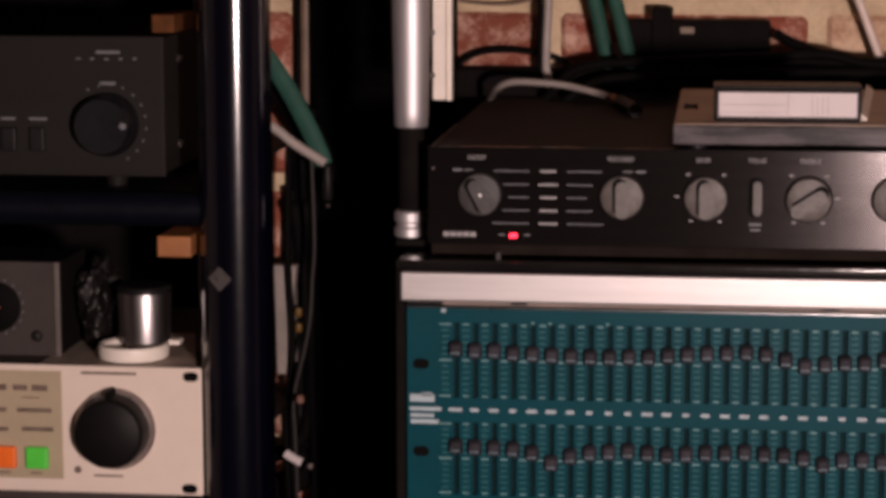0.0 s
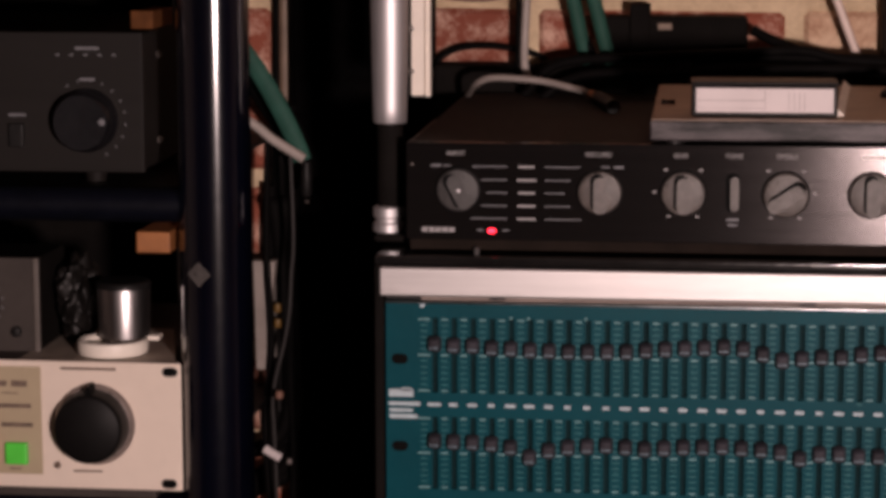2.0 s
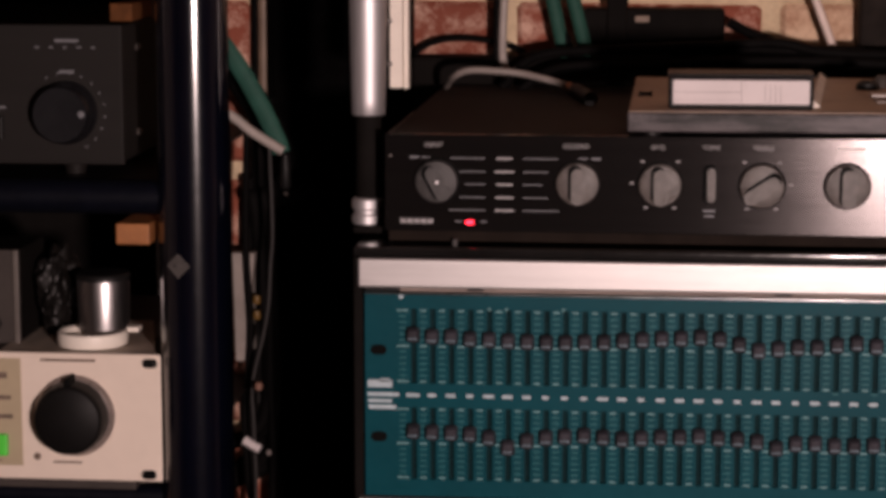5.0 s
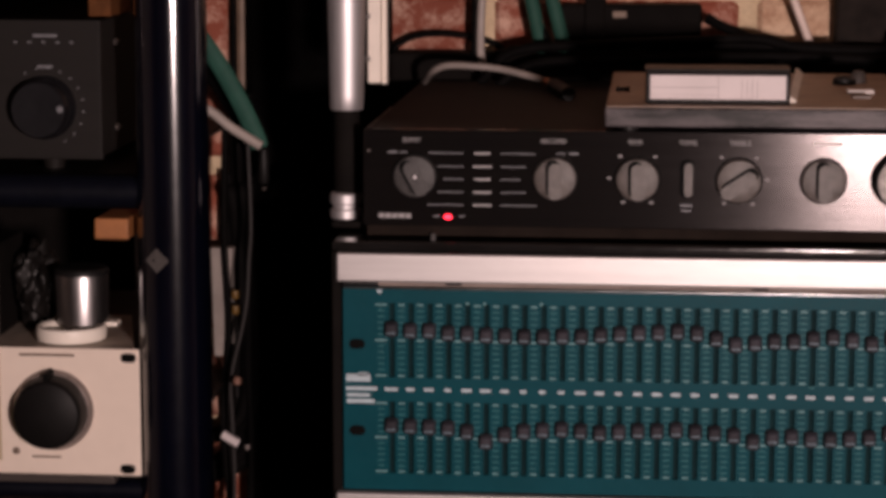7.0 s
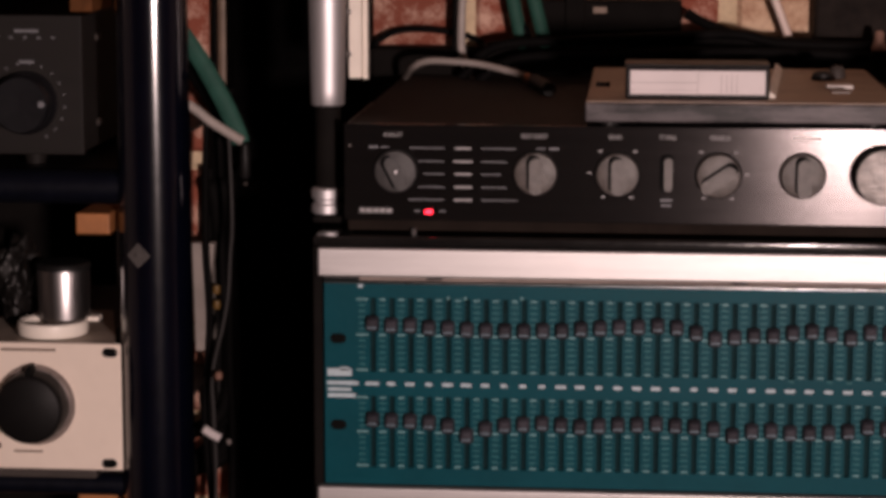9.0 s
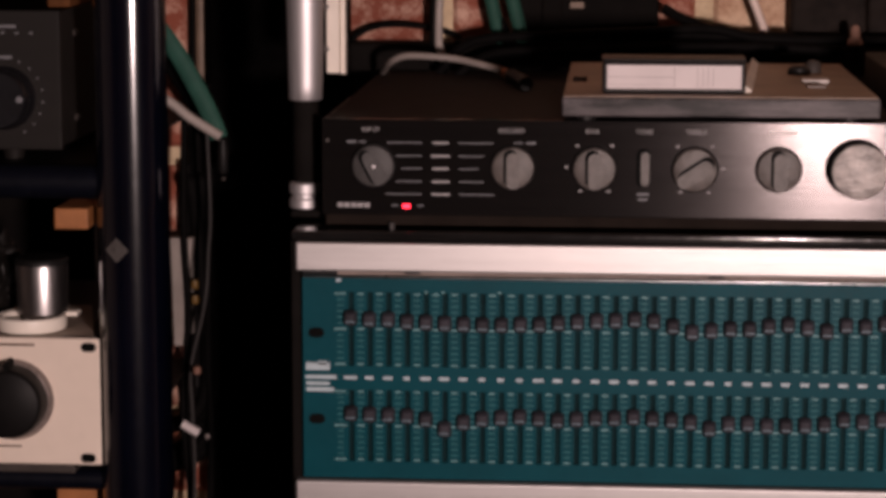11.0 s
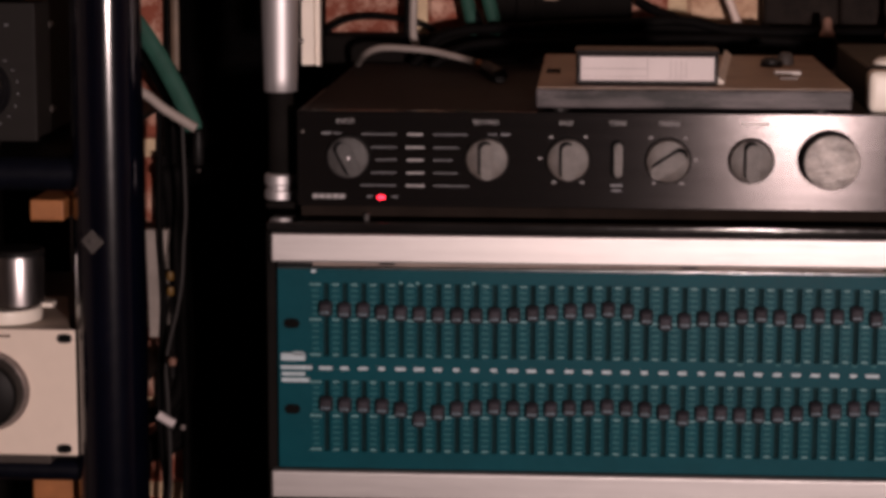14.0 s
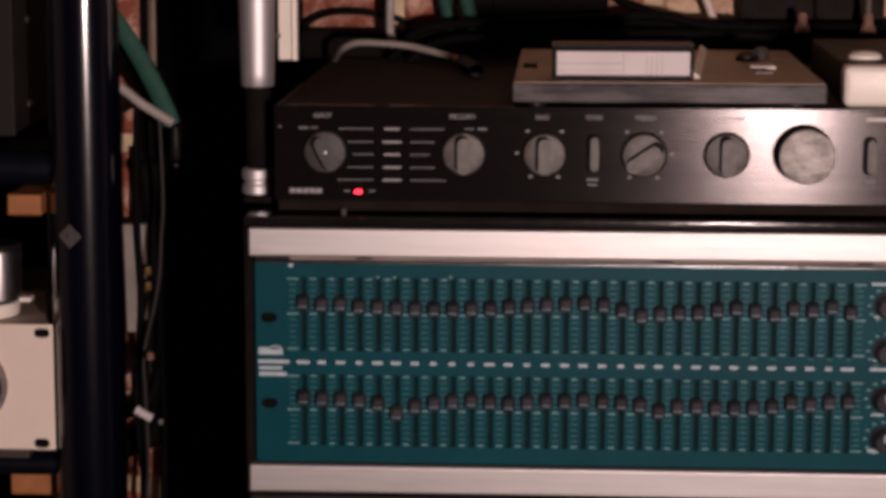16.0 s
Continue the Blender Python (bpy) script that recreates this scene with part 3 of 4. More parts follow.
# ---- chrome stand at the amplifier's corner ----
stand = thing("tube_stand", (-0.003, 0.055, 0.958), "chrome tube on a black sleeve, clamped to the rack case top", "stand", depth=0.055)
SX, SY = -0.0052, 0.055
part("tube", lathe((SX, SY, 1.0395), [(0.0104, 0), (0.0109, 0.0006), (0.0112, 0.01), (0.0123, 0.07), (0.0125, 0.9)], "Z", 40), CHROME, stand, "chrome tube", smooth=True)
part("sleeve", lathe((SX, SY, 0.984), [(0.0085, 0), (0.0085, 0.056)], "Z", 28), MATT_BLACK, stand, smooth=True)
part("collar", lathe((SX - 0.001, SY, 0.9665), [(0.008, 0.0), (0.0102, 0.001), (0.0102, 0.006), (0.0085, 0.0075), (0.0085, 0.0095), (0.0102, 0.011), (0.0102, 0.0165), (0.0085, 0.018)], "Z", 32), CHROME, stand, "chrome collar", smooth=True)
part("bracket", box(-0.0145, 0.0085, 0.042, 0.068, 0.9616, 0.9664, 0.002), MATT_BLACK, stand)

post = thing("shelf_upright", (0.012, 0.09, 1.0555), "cream painted steel upright with screw heads", "upright", depth=0.09)
part("channel", box(0.0047, 0.0135, 0.084, 0.1, 1.0545, 2.399, 0.001), WHITE_STEEL, post)
part("flange", box(0.0137, 0.0168, 0.09, 0.1, 1.0535, 2.399, 0.0005), WHITE_STEEL, post)
for z in (1.0712, 1.1, 1.13):
    part("screw", lathe((0.0045, 0.0835, z), [(0.0022, -0.001), (0.0022, 0.0014), (0.001, 0.002)], "Y", 12), KNOB, post, smooth=True)

# ---- tube rack at the side ----
rack = thing("tube_rack", (-0.118, 0.03, 0.0), "glossy navy blue tube rack with pine battens", "rack", depth=0.03, zone=SIDE)
PX, PYC, PR = -0.1185, 0.03, 0.0243
part("pole", lathe((PX, PYC, 0.0), [(PR, 0), (PR, 1.7)], "Z", 48), NAVY, rack, "glossy navy blue tube", smooth=True)
part("pole", lathe((-0.66, PYC, 0.0), [(PR, 0), (PR, 1.7)], "Z", 32), NAVY, rack, smooth=True)
for x in (-0.212, -0.62):
    part("pole", lathe((x, 0.385, 0.0), [(0.019, 0), (0.019, 1.7)], "Z", 24), NAVY, rack, smooth=True)
bm = box(-0.1315, -0.1195, 0.0072, 0.0082, 0.939, 0.951, 0.0004)
for v in bm.verts:
    u, w = v.co.x + 0.1255, v.co.z - 0.945
    v.co.x, v.co.z = -0.1255 + (u - w) * 0.7071, 0.945 + (u + w) * 0.7071
    v.co.y += PYC - math.sqrt(max(PR * PR - (v.co.x - PX) ** 2, 0)) - 0.0085
part("sticker", bm, material("grey_sticker", (0.07, 0.063, 0.06), 0.6, vary=0.2, scale=60), rack, "grey diamond sticker")
for z0, z1 in ((0.9755, 0.9985), (0.7735, 0.7885), (1.155, 1.178)):
    mid, r = (z0 + z1) / 2, (z1 - z0) / 2
    part("crossbar", sweep([(-0.14, 0.034, mid), (-0.4, 0.034, mid), (-0.64, 0.034, mid)], r, 20), NAVY_BAR, rack, smooth=True)
    part("shelf_plate", box(-0.64, -0.145, 0.045, 0.4, z1 - 0.003, z1 - 0.0006), BLACK, rack)
part("batten", box(-0.171, -0.1482, 0.022, 0.11, 0.9565, 0.9705, 0.0008), PINE, rack, "orange pine batten")
# The upper batten's shade is put into a darker pine colour
for x0, x1, z0, z1 in ((-0.181, -0.1468, 0.7543, 0.7688), (-0.179, -0.1635, 1.1035, 1.1155)):
    part("batten", box(x0, x1, 0.05, 0.11, z0, z1, 0.0008), PINE if z1 < 1 else material("shaded_pine", (0.1, 0.038, 0.013), 0.7, specular=0.1, vary=0.3, scale=14, stretch=(6, 0.5, 6)), rack, "orange pine batten" if z1 < 1 else "pine batten with its shade in the colour")

# Added black sheet keeps the space behind the shelves dark
part("back_board", box(-0.64, -0.235, 0.405, 0.415, 0.6, 1.5), MATT_BLACK, rack)

radio = thing("tuner", (-0.38, 0.2, 0.998), "dark grey hi-fi tuner with a large black knob", "tuner", depth=0.05, zone=SIDE)
part("face", box(-0.6, -0.1722, 0.05, 0.056, 1.0065, 1.1015, 0.0008), GREY_FACE, radio)
part("cover", box(-0.598, -0.1742, 0.0565, 0.33, 1.0075, 1.1005, 0.001), AMP_CASE, radio)
dial = part("dial_knob", lathe((-0.2115, 0.05, 1.042), [(0.0218, 0), (0.0214, 0.006), (0.02, 0.0075), (0.0196, 0.017), (0.0183, 0.0186), (0.0001, 0.0182)], "Y", 48), material("satin_black_knob", (0.006, 0.006, 0.0075), 0.32, vary=0.2, scale=80), radio, smooth=True)
part("pointer", lathe((-0.1965, 0.0318, 1.0425), [(0.0026, 0), (0.0022, 0.0008), (0.0001, 0.001)], "Y", 12), LIGHT_PRINT, dial)
rows = [(-0.2105, 1.0907, 0.0165, 0.0018), (-0.2108, 1.0697, 0.0105, 0.0018), (-0.2815, 1.0452, 0.01, 0.0016), (-0.2605, 1.0452, 0.0125, 0.0016)]
rows += [(-0.2312 + 0.0098 * k, 1.0862, 0.0026, 0.0011) for k in range(5)]
rows += [(-0.2115 + 0.0268 * math.sin(radians(a)), 1.042 + 0.0268 * math.cos(radians(a)), 0.0014, 0.0011) for a in range(-30, 151, 18)]
bars(rows, 0.05, 0.0002, LIGHT_PRINT, radio, "print")
for x in (-0.2805, -0.2605):
    part("push_button", box(x - 0.005, x + 0.005, 0.045, 0.0505, 1.0235, 1.0395, 0.0008), BLACK, radio)
for x in (-0.2125, -0.55):
    for y in (0.075, 0.3):
        part("foot", lathe((x, y, 0.9979), [(0.007, 0), (0.009, 0.011)], "Z", 16), GREY_FACE, radio, smooth=True)
for z in (1.0835, 1.024):
    part("side_screw", lathe((-0.1735, 0.1, z), [(0.0022, -0.004), (0.0026, 0.001), (0.0012, 0.002)], "Y", 12), KNOB, radio)

pre = thing("preamplifier", (-0.38, 0.15, 0.788), "cream two-unit preamplifier with a large black knob and lit buttons", "preamplifier", depth=0.017, zone=SIDE)
part("front_panel", box(-0.6232, -0.1408, 0.017, 0.0195, 0.7962, 0.8836, 0.0012), CREAM, pre, "cream painted panel")
part("chassis", box(-0.605, -0.16, 0.02, 0.26, 0.7895, 0.8805, 0.001), GREY_BOX, pre)
part("legend_plate", box(-0.53, -0.2372, 0.0164, 0.017, 0.8055, 0.8796, 0.0002), BEIGE, pre, "beige legend plate")
knob = part("volume_knob", lathe((-0.2005, 0.017, 0.8412), [(0.0278, 0), (0.0278, 0.0015), (0.0262, 0.003), (0.0258, 0.0035)], "Y", 48), material("grey_skirt", (0.34, 0.285, 0.26), 0.3, metal=0.6, vary=0.15, scale=60), pre, "grey skirt under a black fluted knob", smooth=True)
bm = bmesh.new()
lathe((-0.2005, 0.0135, 0.8415), [(0.0242, 0), (0.0238, 0.013), (0.0229, 0.0166), (0.021, 0.018), (0.0001, 0.0176)], "Y", 60, bm=bm)
part("knob_cap", bm, material("satin_black_cap", (0.005, 0.0046, 0.0046), 0.5, specular=0.15, vary=0.2, scale=80), knob, smooth=True)
part("pointer", capsule(-0.2005, 0.8672, 0.0036, 0.0064, -0.002, 0.0135), GROOVE, knob)
for x, z in ((-0.1482, 0.8777), (-0.15, 0.8012)):
    part("rack_slot", capsule(x, z, 0.0062, 0.0105, 0.0164, 0.0172, turn=90), GROOVE, pre)
part("panel_screw", lathe((-0.2273, 0.017, 0.8122), [(0.0026, 0), (0.0022, 0.001), (0.0001, 0.0013)], "Y", 14), BROWN_PRINT, pre, smooth=True)
for x, mat in ((-0.2768, ORANGE), (-0.2545, GREEN), (-0.2991, ORANGE)):
    part("button", box(x - 0.0078, x + 0.0078, 0.0115, 0.0166, 0.8128, 0.8278, 0.0014), mat, pre, "orange push button" if mat is ORANGE else "green push button")
rows = [(-0.2045, 0.8788, 0.038, 0.0018), (-0.2062, 0.8086, 0.02, 0.0014)]
bars(rows, 0.017, 0.0002, BROWN_PRINT, pre, "print")
rows = [(-0.266, 0.8678, 0.01, 0.0038), (-0.2525, 0.8678, 0.011, 0.0042), (-0.259, 0.8612, 0.012, 0.0008), (-0.2565, 0.8525, 0.024, 0.003), (-0.2545, 0.8395, 0.022, 0.003), (-0.2785, 0.8678, 0.006, 0.004), (-0.28, 0.8525, 0.008, 0.003), (-0.279, 0.839, 0.008, 0.003),
        (-0.2562, 0.8092, 0.008, 0.0012), (-0.2783, 0.8092, 0.008, 0.0012)]
bars(rows, 0.0164, 0.0002, BROWN_PRINT, pre, "legend_mark")

PT = 0.8795
meter = thing("meter_box", (-0.29, 0.12, PT), "dark grey box with a round dial", "meter", depth=0.04, zone=SIDE)
part("body", box(-0.36, -0.2515, 0.062, 0.13, PT, 0.9446, 0.0012), MATT_BLACK, meter)
part("face", box(-0.36, -0.2545, 0.06, 0.0618, PT, 0.9452, 0.0005), GREY_BOX, meter)
part("edge_trim", box(-0.2545, -0.2505, 0.0575, 0.0615, PT, 0.9455, 0.0008), material("worn_grey_trim", (0.1, 0.085, 0.075), 0.5, vary=0.3, scale=60), meter)
face = part("dial", lathe((-0.2965, 0.06, 0.9135), [(0.0175, 0), (0.0175, 0.003), (0.015, 0.0045), (0.0001, 0.0042)], "Y", 36), GROOVE, meter, smooth=True)
bars([(-0.2965 + 0.0195 * math.sin(radians(a)), 0.9135 + 0.0195 * math.cos(radians(a)), 0.0012, 0.0012) for a in range(0, 360, 20)], 0.06, 0.0002, LIGHT_PRINT, meter, "dial_mark")
part("pointer", box(-0.305, -0.2925, 0.0548, 0.0558, 0.913, 0.9142), material("orange_pointer", (0.5, 0.12, 0.04), 0.5), face)
part("stud", lathe((-0.268, 0.06, 0.8935), [(0.0042, 0), (0.0035, 0.002), (0.0001, 0.0028)], "Y", 14), BLACK, meter, smooth=True)
bag = thing("plastic_bag", (-0.23, 0.1, PT), "crumpled dark clear plastic bag beside the meter", "bag", depth=0.04, zone=SIDE)
bm = bmesh.new()
bmesh.ops.create_icosphere(bm, subdivisions=5, radius=1.0)
for v in bm.verts:
    n = v.co.normalized()
    r = 0.8 + 0.5 * abs(noise.noise(n * 1.7 + Vector((5, 0, 3)))) + 0.16 * abs(noise.noise(n * 4.5))
    v.co = Vector((-0.232 + 0.0165 * n.x * r, 0.1 + 0.024 * n.y * r, max(PT + 0.0308 + 0.031 * n.z * r, PT)))
part("film", bm, material("crumpled_film", (0.008, 0.007, 0.0065), 0.42, specular=0.22, vary=0.6, scale=45, bump=0.35, bump_scale=90), bag, smooth=True)
pot = thing("turned_knob", (-0.1912, 0.062, PT + 0.0068), "loose turned metal knob with a black cap standing in a dish", "knob", depth=0.04, zone=SIDE)
part("barrel", lathe((-0.1912, 0.062, PT + 0.0068), [(0.0122, 0), (0.0176, 0.006), (0.0182, 0.0375), (0.0176, 0.0398)], "Z", 48), material("polished_steel", (0.42, 0.4, 0.4), 0.34, metal=1.0, vary=0.15, scale=60, stretch=(1, 1, 0.1)), pot, "polished metal barrel", smooth=True)
part("cap", lathe((-0.1912, 0.062, PT + 0.0468), [(0.0188, 0), (0.019, 0.003), (0.0176, 0.0045), (0.0001, 0.0048)], "Z", 40), BLACK, pot, smooth=True)
saucer = thing("white_dish", (-0.1977, 0.055, PT + 0.0009), "small white plastic dish under a metal knob", "dish", depth=0.04, zone=SIDE)
part("bowl", lathe((-0.1977, 0.055, PT + 0.0009), [(0.0205, 0), (0.0238, 0.0015), (0.0246, 0.006), (0.0243, 0.0098), (0.023, 0.0108), (0.0205, 0.0098), (0.0195, 0.006), (0.0001, 0.0055)], "Z", 48), WHITE_PLASTIC, saucer, smooth=True)
part("tab", box(-0.1785, -0.1675, 0.064, 0.076, PT + 0.0088, PT + 0.0122, 0.001), WHITE_PLASTIC, saucer)
plate = thing("metal_plate", (-0.21, 0.1, PT), "pale grey metal plate lying on the preamplifier", "plate", depth=0.04, zone=SIDE)
bm = box(-0.258, -0.1465, 0.024, 0.15, PT, PT + 0.0009, 0.0003)
for v in bm.verts:
    if v.co.x > -0.2:
        v.co.x -= 0.24 * (v.co.y - 0.024)
part("sheet", bm, material("pale_grey", (0.36, 0.3, 0.25), 0.5, vary=0.3, scale=50), plate)
# ---- behind: added shade panel, power supplies and cables ----
# Added black panel stands for the shadow filling the gap beside the rack
shade_panel = thing("loudspeaker", (-0.08, 0.36, 0.0), "slim tall matt black panel added for the gap's shadow", "loudspeaker", depth=0.4, zone=SIDE)
part("cabinet", box(-0.149, -0.024, 0.4, 0.44, 0.0, 1.6, 0.003), material("gap_shade_black", (0.0024, 0.0022, 0.0022), 0.9, vary=0.3, scale=60, bump=0.3, specular=0.03), shade_panel)
part("grille", box(-0.145, -0.028, 0.396, 0.3998, 0.3, 1.58, 0.002), material("gap_shade_front_black", (0.0022, 0.002, 0.002), 0.95, vary=0.4, scale=200, bump=0.4, specular=0.02), shade_panel)

supply = thing("power_supply", (0.33, 0.42, 0.958), "long black power supply box lying behind the amplifier", "power supply", depth=0.402)
part("body", box(0.07, 0.62, 0.402, 0.438, 0.958, 1.0555, 0.003), MATT_BLACK, supply)
# Black end added to keep the wall under the arched cable dark
part("end_cap", box(-0.022, 0.0698, 0.404, 0.436, 0.958, 1.0525, 0.004), MATT_BLACK, supply)
part("top_plate", box(0.08, 0.61, 0.406, 0.436, 1.0556, 1.0575, 0.0008), MATT_BLACK, supply)
# Outlines of the mains box and adaptors partly stand for wall shadow
hub = thing("mains_box", (0.19, 0.42, 1.0577), "black mains box with a small tan tag, partly standing for shadow", "mains box", depth=0.407)
part("body", box(0.127, 0.247, 0.407, 0.437, 1.0577, 1.0945, 0.002), MATT_BLACK, hub)
part("plug", box(0.147, 0.1645, 0.4025, 0.432, 1.0577, 1.1055, 0.002), MATT_BLACK, hub)
part("tag", box(0.171, 0.183, 0.4055, 0.407, 1.0835, 1.089, 0.0004), CABLE_TAN, hub, "tan tag")
BROWN_BLACK = material("brown_black_plastic", (0.017, 0.0125, 0.0105), 0.7, specular=0.1, vary=0.6, scale=45)
for x0, x1, z1 in ((0.36, 0.4245, 1.15), (0.425, 0.485, 1.14)):
    plug = thing("mains_adaptor", ((x0 + x1) / 2, 0.42, 1.0577), "black mains adaptor behind the amplifier, partly standing for shadow", "adaptor", group="adaptors behind the amplifier", depth=0.407)
    part("body", box(x0, x1, 0.407, 0.437, 1.0577, z1, 0.003), BROWN_BLACK, plug)


DULL_PINK = material("dusty_brown_rubber", (0.24, 0.13, 0.095), 0.7, vary=0.4, scale=80)
for x in (0.404, 0.458):
    cone = thing("cable_plug", (x, 0.345, 1.0321), "dusty brown plug on a black sleeve behind the amplifier", "plug", group="brown plugs", depth=0.345)
    part("sleeve", lathe((x, 0.345, 1.0321), [(0.0072, 0), (0.0072, 0.025), (0.0062, 0.0256)], "Z", 18), MATT_BLACK, cone, smooth=True)
    part("body", lathe((x, 0.345, 1.0578), [(0.0066, 0), (0.006, 0.0034), (0.0042, 0.007), (0.0036, 0.014), (0.0024, 0.016)], "Z", 18), DULL_PINK, cone, smooth=True)



def cable(points, r, mat, label, flat=1.0, zone=None):
    mid = points[len(points) // 2]
    c = thing("cable", mid, label, "cable", depth=mid[1], zone=zone or (SIDE if mid[0] < -0.1 else CENTRE))
    part("cord", sweep(points, r, 12, 8, flat), mat, c, smooth=True)
    return c


cable([(-0.021, 0.425, 0.99), (-0.02, 0.425, 1.048), (-0.013, 0.425, 1.06), (0.004, 0.425, 1.0665), (0.028, 0.425, 1.0675), (0.055, 0.425, 1.0635), (0.075, 0.425, 1.055), (0.09, 0.423, 1.03)], 0.0028, CABLE_BLACK, "black cable bent in a low arch against bricks")
cable([(0.053, 0.405, 1.4), (0.0525, 0.405, 1.2), (0.0527, 0.405, 1.114), (0.052, 0.405, 1.05), (0.052, 0.405, 0.99)], 0.0026, CABLE_BLACK, "thin black cable hanging down the brick wall")
cable([(0.0665, 0.4, 1.5), (0.062, 0.4, 1.2), (0.0597, 0.4, 1.114), (0.0583, 0.4, 1.08), (0.058, 0.402, 1.052), (0.0615, 0.402, 1.04), (0.066, 0.401, 1.02)], 0.0036, CABLE_WHITE, "grey-white cable hanging down the brick wall")
for x in (0.0, 0.0175):
    cable([(0.06 + x, 0.4, 1.32), (0.082 + x, 0.4, 1.18), (0.098 + x, 0.4, 1.114), (0.109 + x * 1.1, 0.402, 1.064), (0.111 + x * 1.1, 0.408, 1.056)], 0.0062, CABLE_TEAL, "dark green cable hanging behind the amplifier")
cable([(0.09, 0.402, 1.32), (0.101, 0.402, 1.114), (0.114, 0.402, 1.062), (0.1155, 0.408, 1.056)], 0.005, CABLE_BLACK, "black cable hanging between green ones")
cable([(0.278, 0.4, 1.25), (0.302, 0.4, 1.15), (0.319, 0.4, 1.112), (0.3275, 0.4, 1.09), (0.336, 0.4, 1.068), (0.342, 0.395, 1.05)], 0.0037, material("white_cable", (0.8, 0.65, 0.58), 0.45, vary=0.12, scale=60), "white cable dropping behind the amplifier")
cable([(-0.04, 0.43, 1.118), (-0.022, 0.43, 1.1105), (0.0, 0.43, 1.1075), (0.018, 0.43, 1.107), (0.036, 0.43, 1.1095), (0.055, 0.43, 1.116)], 0.0014, CABLE_TAN, "thin tan wire sagging along the wall")
for pts in ([(0.06, 0.37, 1.03), (0.09, 0.365, 1.057), (0.16, 0.363, 1.063), (0.24, 0.363, 1.067), (0.29, 0.363, 1.069), (0.34, 0.363, 1.061), (0.5, 0.363, 1.06)],
            [(0.05, 0.36, 1.0), (0.1, 0.357, 1.045), (0.18, 0.357, 1.05), (0.3, 0.357, 1.055), (0.42, 0.357, 1.05), (0.5, 0.357, 1.04)],
            [(0.2, 0.375, 1.06), (0.25, 0.373, 1.0635), (0.3, 0.371, 1.0625), (0.36, 0.371, 1.062)],
            [(0.25, 0.39, 1.085), (0.262, 0.385, 1.078), (0.28, 0.38, 1.071), (0.3, 0.375, 1.064), (0.33, 0.37, 1.058)]):
    cable(pts, 0.0042, CABLE_BLACK, "black cable tangled behind the amplifier")

cable([(0.458, 0.345, 1.072), (0.4582, 0.345, 1.085), (0.459, 0.35, 1.12), (0.464, 0.37, 1.3)], 0.0026, material("dim_grey_cable", (0.12, 0.1, 0.09), 0.6), "grey cable rising from a brown plug")
LY = 0.32
cable([(-0.205, LY, 1.115), (-0.165, LY, 1.066), (-0.141, LY, 1.026), (-0.126, LY, 0.9945), (-0.122, LY, 0.982)], 0.0078, CABLE_TEAL, "green strap-like cable crossing the gap", 0.5)
cable([(-0.215, LY - 0.006, 1.036), (-0.168, LY - 0.006, 1.0165), (-0.145, LY - 0.006, 1.0), (-0.119, LY - 0.006, 0.984)], 0.0042, CABLE_WHITE, "grey-white cable crossing the gap")
jack = thing("jack_plug", (-0.119, LY, 0.97), "black jack plug with a small pale ring", "plug", depth=0.32, zone=SIDE)
part("body", lathe((-0.1175, LY - 0.004, 0.952), [(0.003, 0), (0.0046, 0.003), (0.0046, 0.02), (0.0034, 0.029)], "Z", 16), BLACK, jack, smooth=True)
part("ring", lathe((-0.1175, LY - 0.004, 0.9465), [(0.0015, 0), (0.002, 0.001), (0.002, 0.003)], "Z", 14), GREY_BOX, jack, smooth=True)
cable([(-0.167, 0.432, 1.5), (-0.1675, 0.432, 1.15), (-0.169, 0.432, 1.0), (-0.172, 0.432, 0.9)], 0.0026, CABLE_BLACK, "thin black cable running down beside a tan one")
# Thick black cables added to stand for shade across the gap
cable([(-0.22, 0.37, 1.1), (-0.185, 0.37, 1.062), (-0.165, 0.37, 1.035), (-0.14, 0.37, 0.995), (-0.125, 0.37, 0.96)], 0.0125, CABLE_BLACK, "thick black cable added for the dark behind the green one")
for x in (-0.162, -0.15, -0.14):
    cable([(x + 0.004, 0.405, 1.02), (x + 0.002, 0.405, 0.98), (x, 0.405, 0.9), (x - 0.001, 0.405, 0.76), (x - 0.006, 0.405, 0.695), (x - 0.07, 0.405, 0.66)], 0.0075, CABLE_BLACK, "black cable of a bundle added to keep bricks dark")
cable([(-0.1565, 0.425, 1.5), (-0.1585, 0.425, 1.15), (-0.159, 0.425, 1.06), (-0.16, 0.425, 1.0), (-0.166, 0.425, 0.9)], 0.0052, CABLE_TAN, "tan brown cable running down the wall")
cable([(-0.119, LY, 1.0), (-0.117, LY, 0.927), (-0.119, LY, 0.896), (-0.121, LY, 0.865), (-0.126, LY, 0.838), (-0.133, LY, 0.81), (-0.135, LY, 0.79), (-0.134, LY, 0.765), (-0.133, LY, 0.7), (-0.14, LY, 0.62)], 0.0016, material("thin_grey_wire", (0.02, 0.0175, 0.017), 0.6), "thin grey wire hanging in the gap", zone=ASIS)
cable([(-0.158, LY + 0.03, 1.0), (-0.16, LY + 0.03, 0.9), (-0.157, LY + 0.03, 0.82), (-0.163, LY + 0.03, 0.74), (-0.158, LY + 0.03, 0.66)], 0.003, CABLE_BLACK, "black cable hanging beside the rack pole")
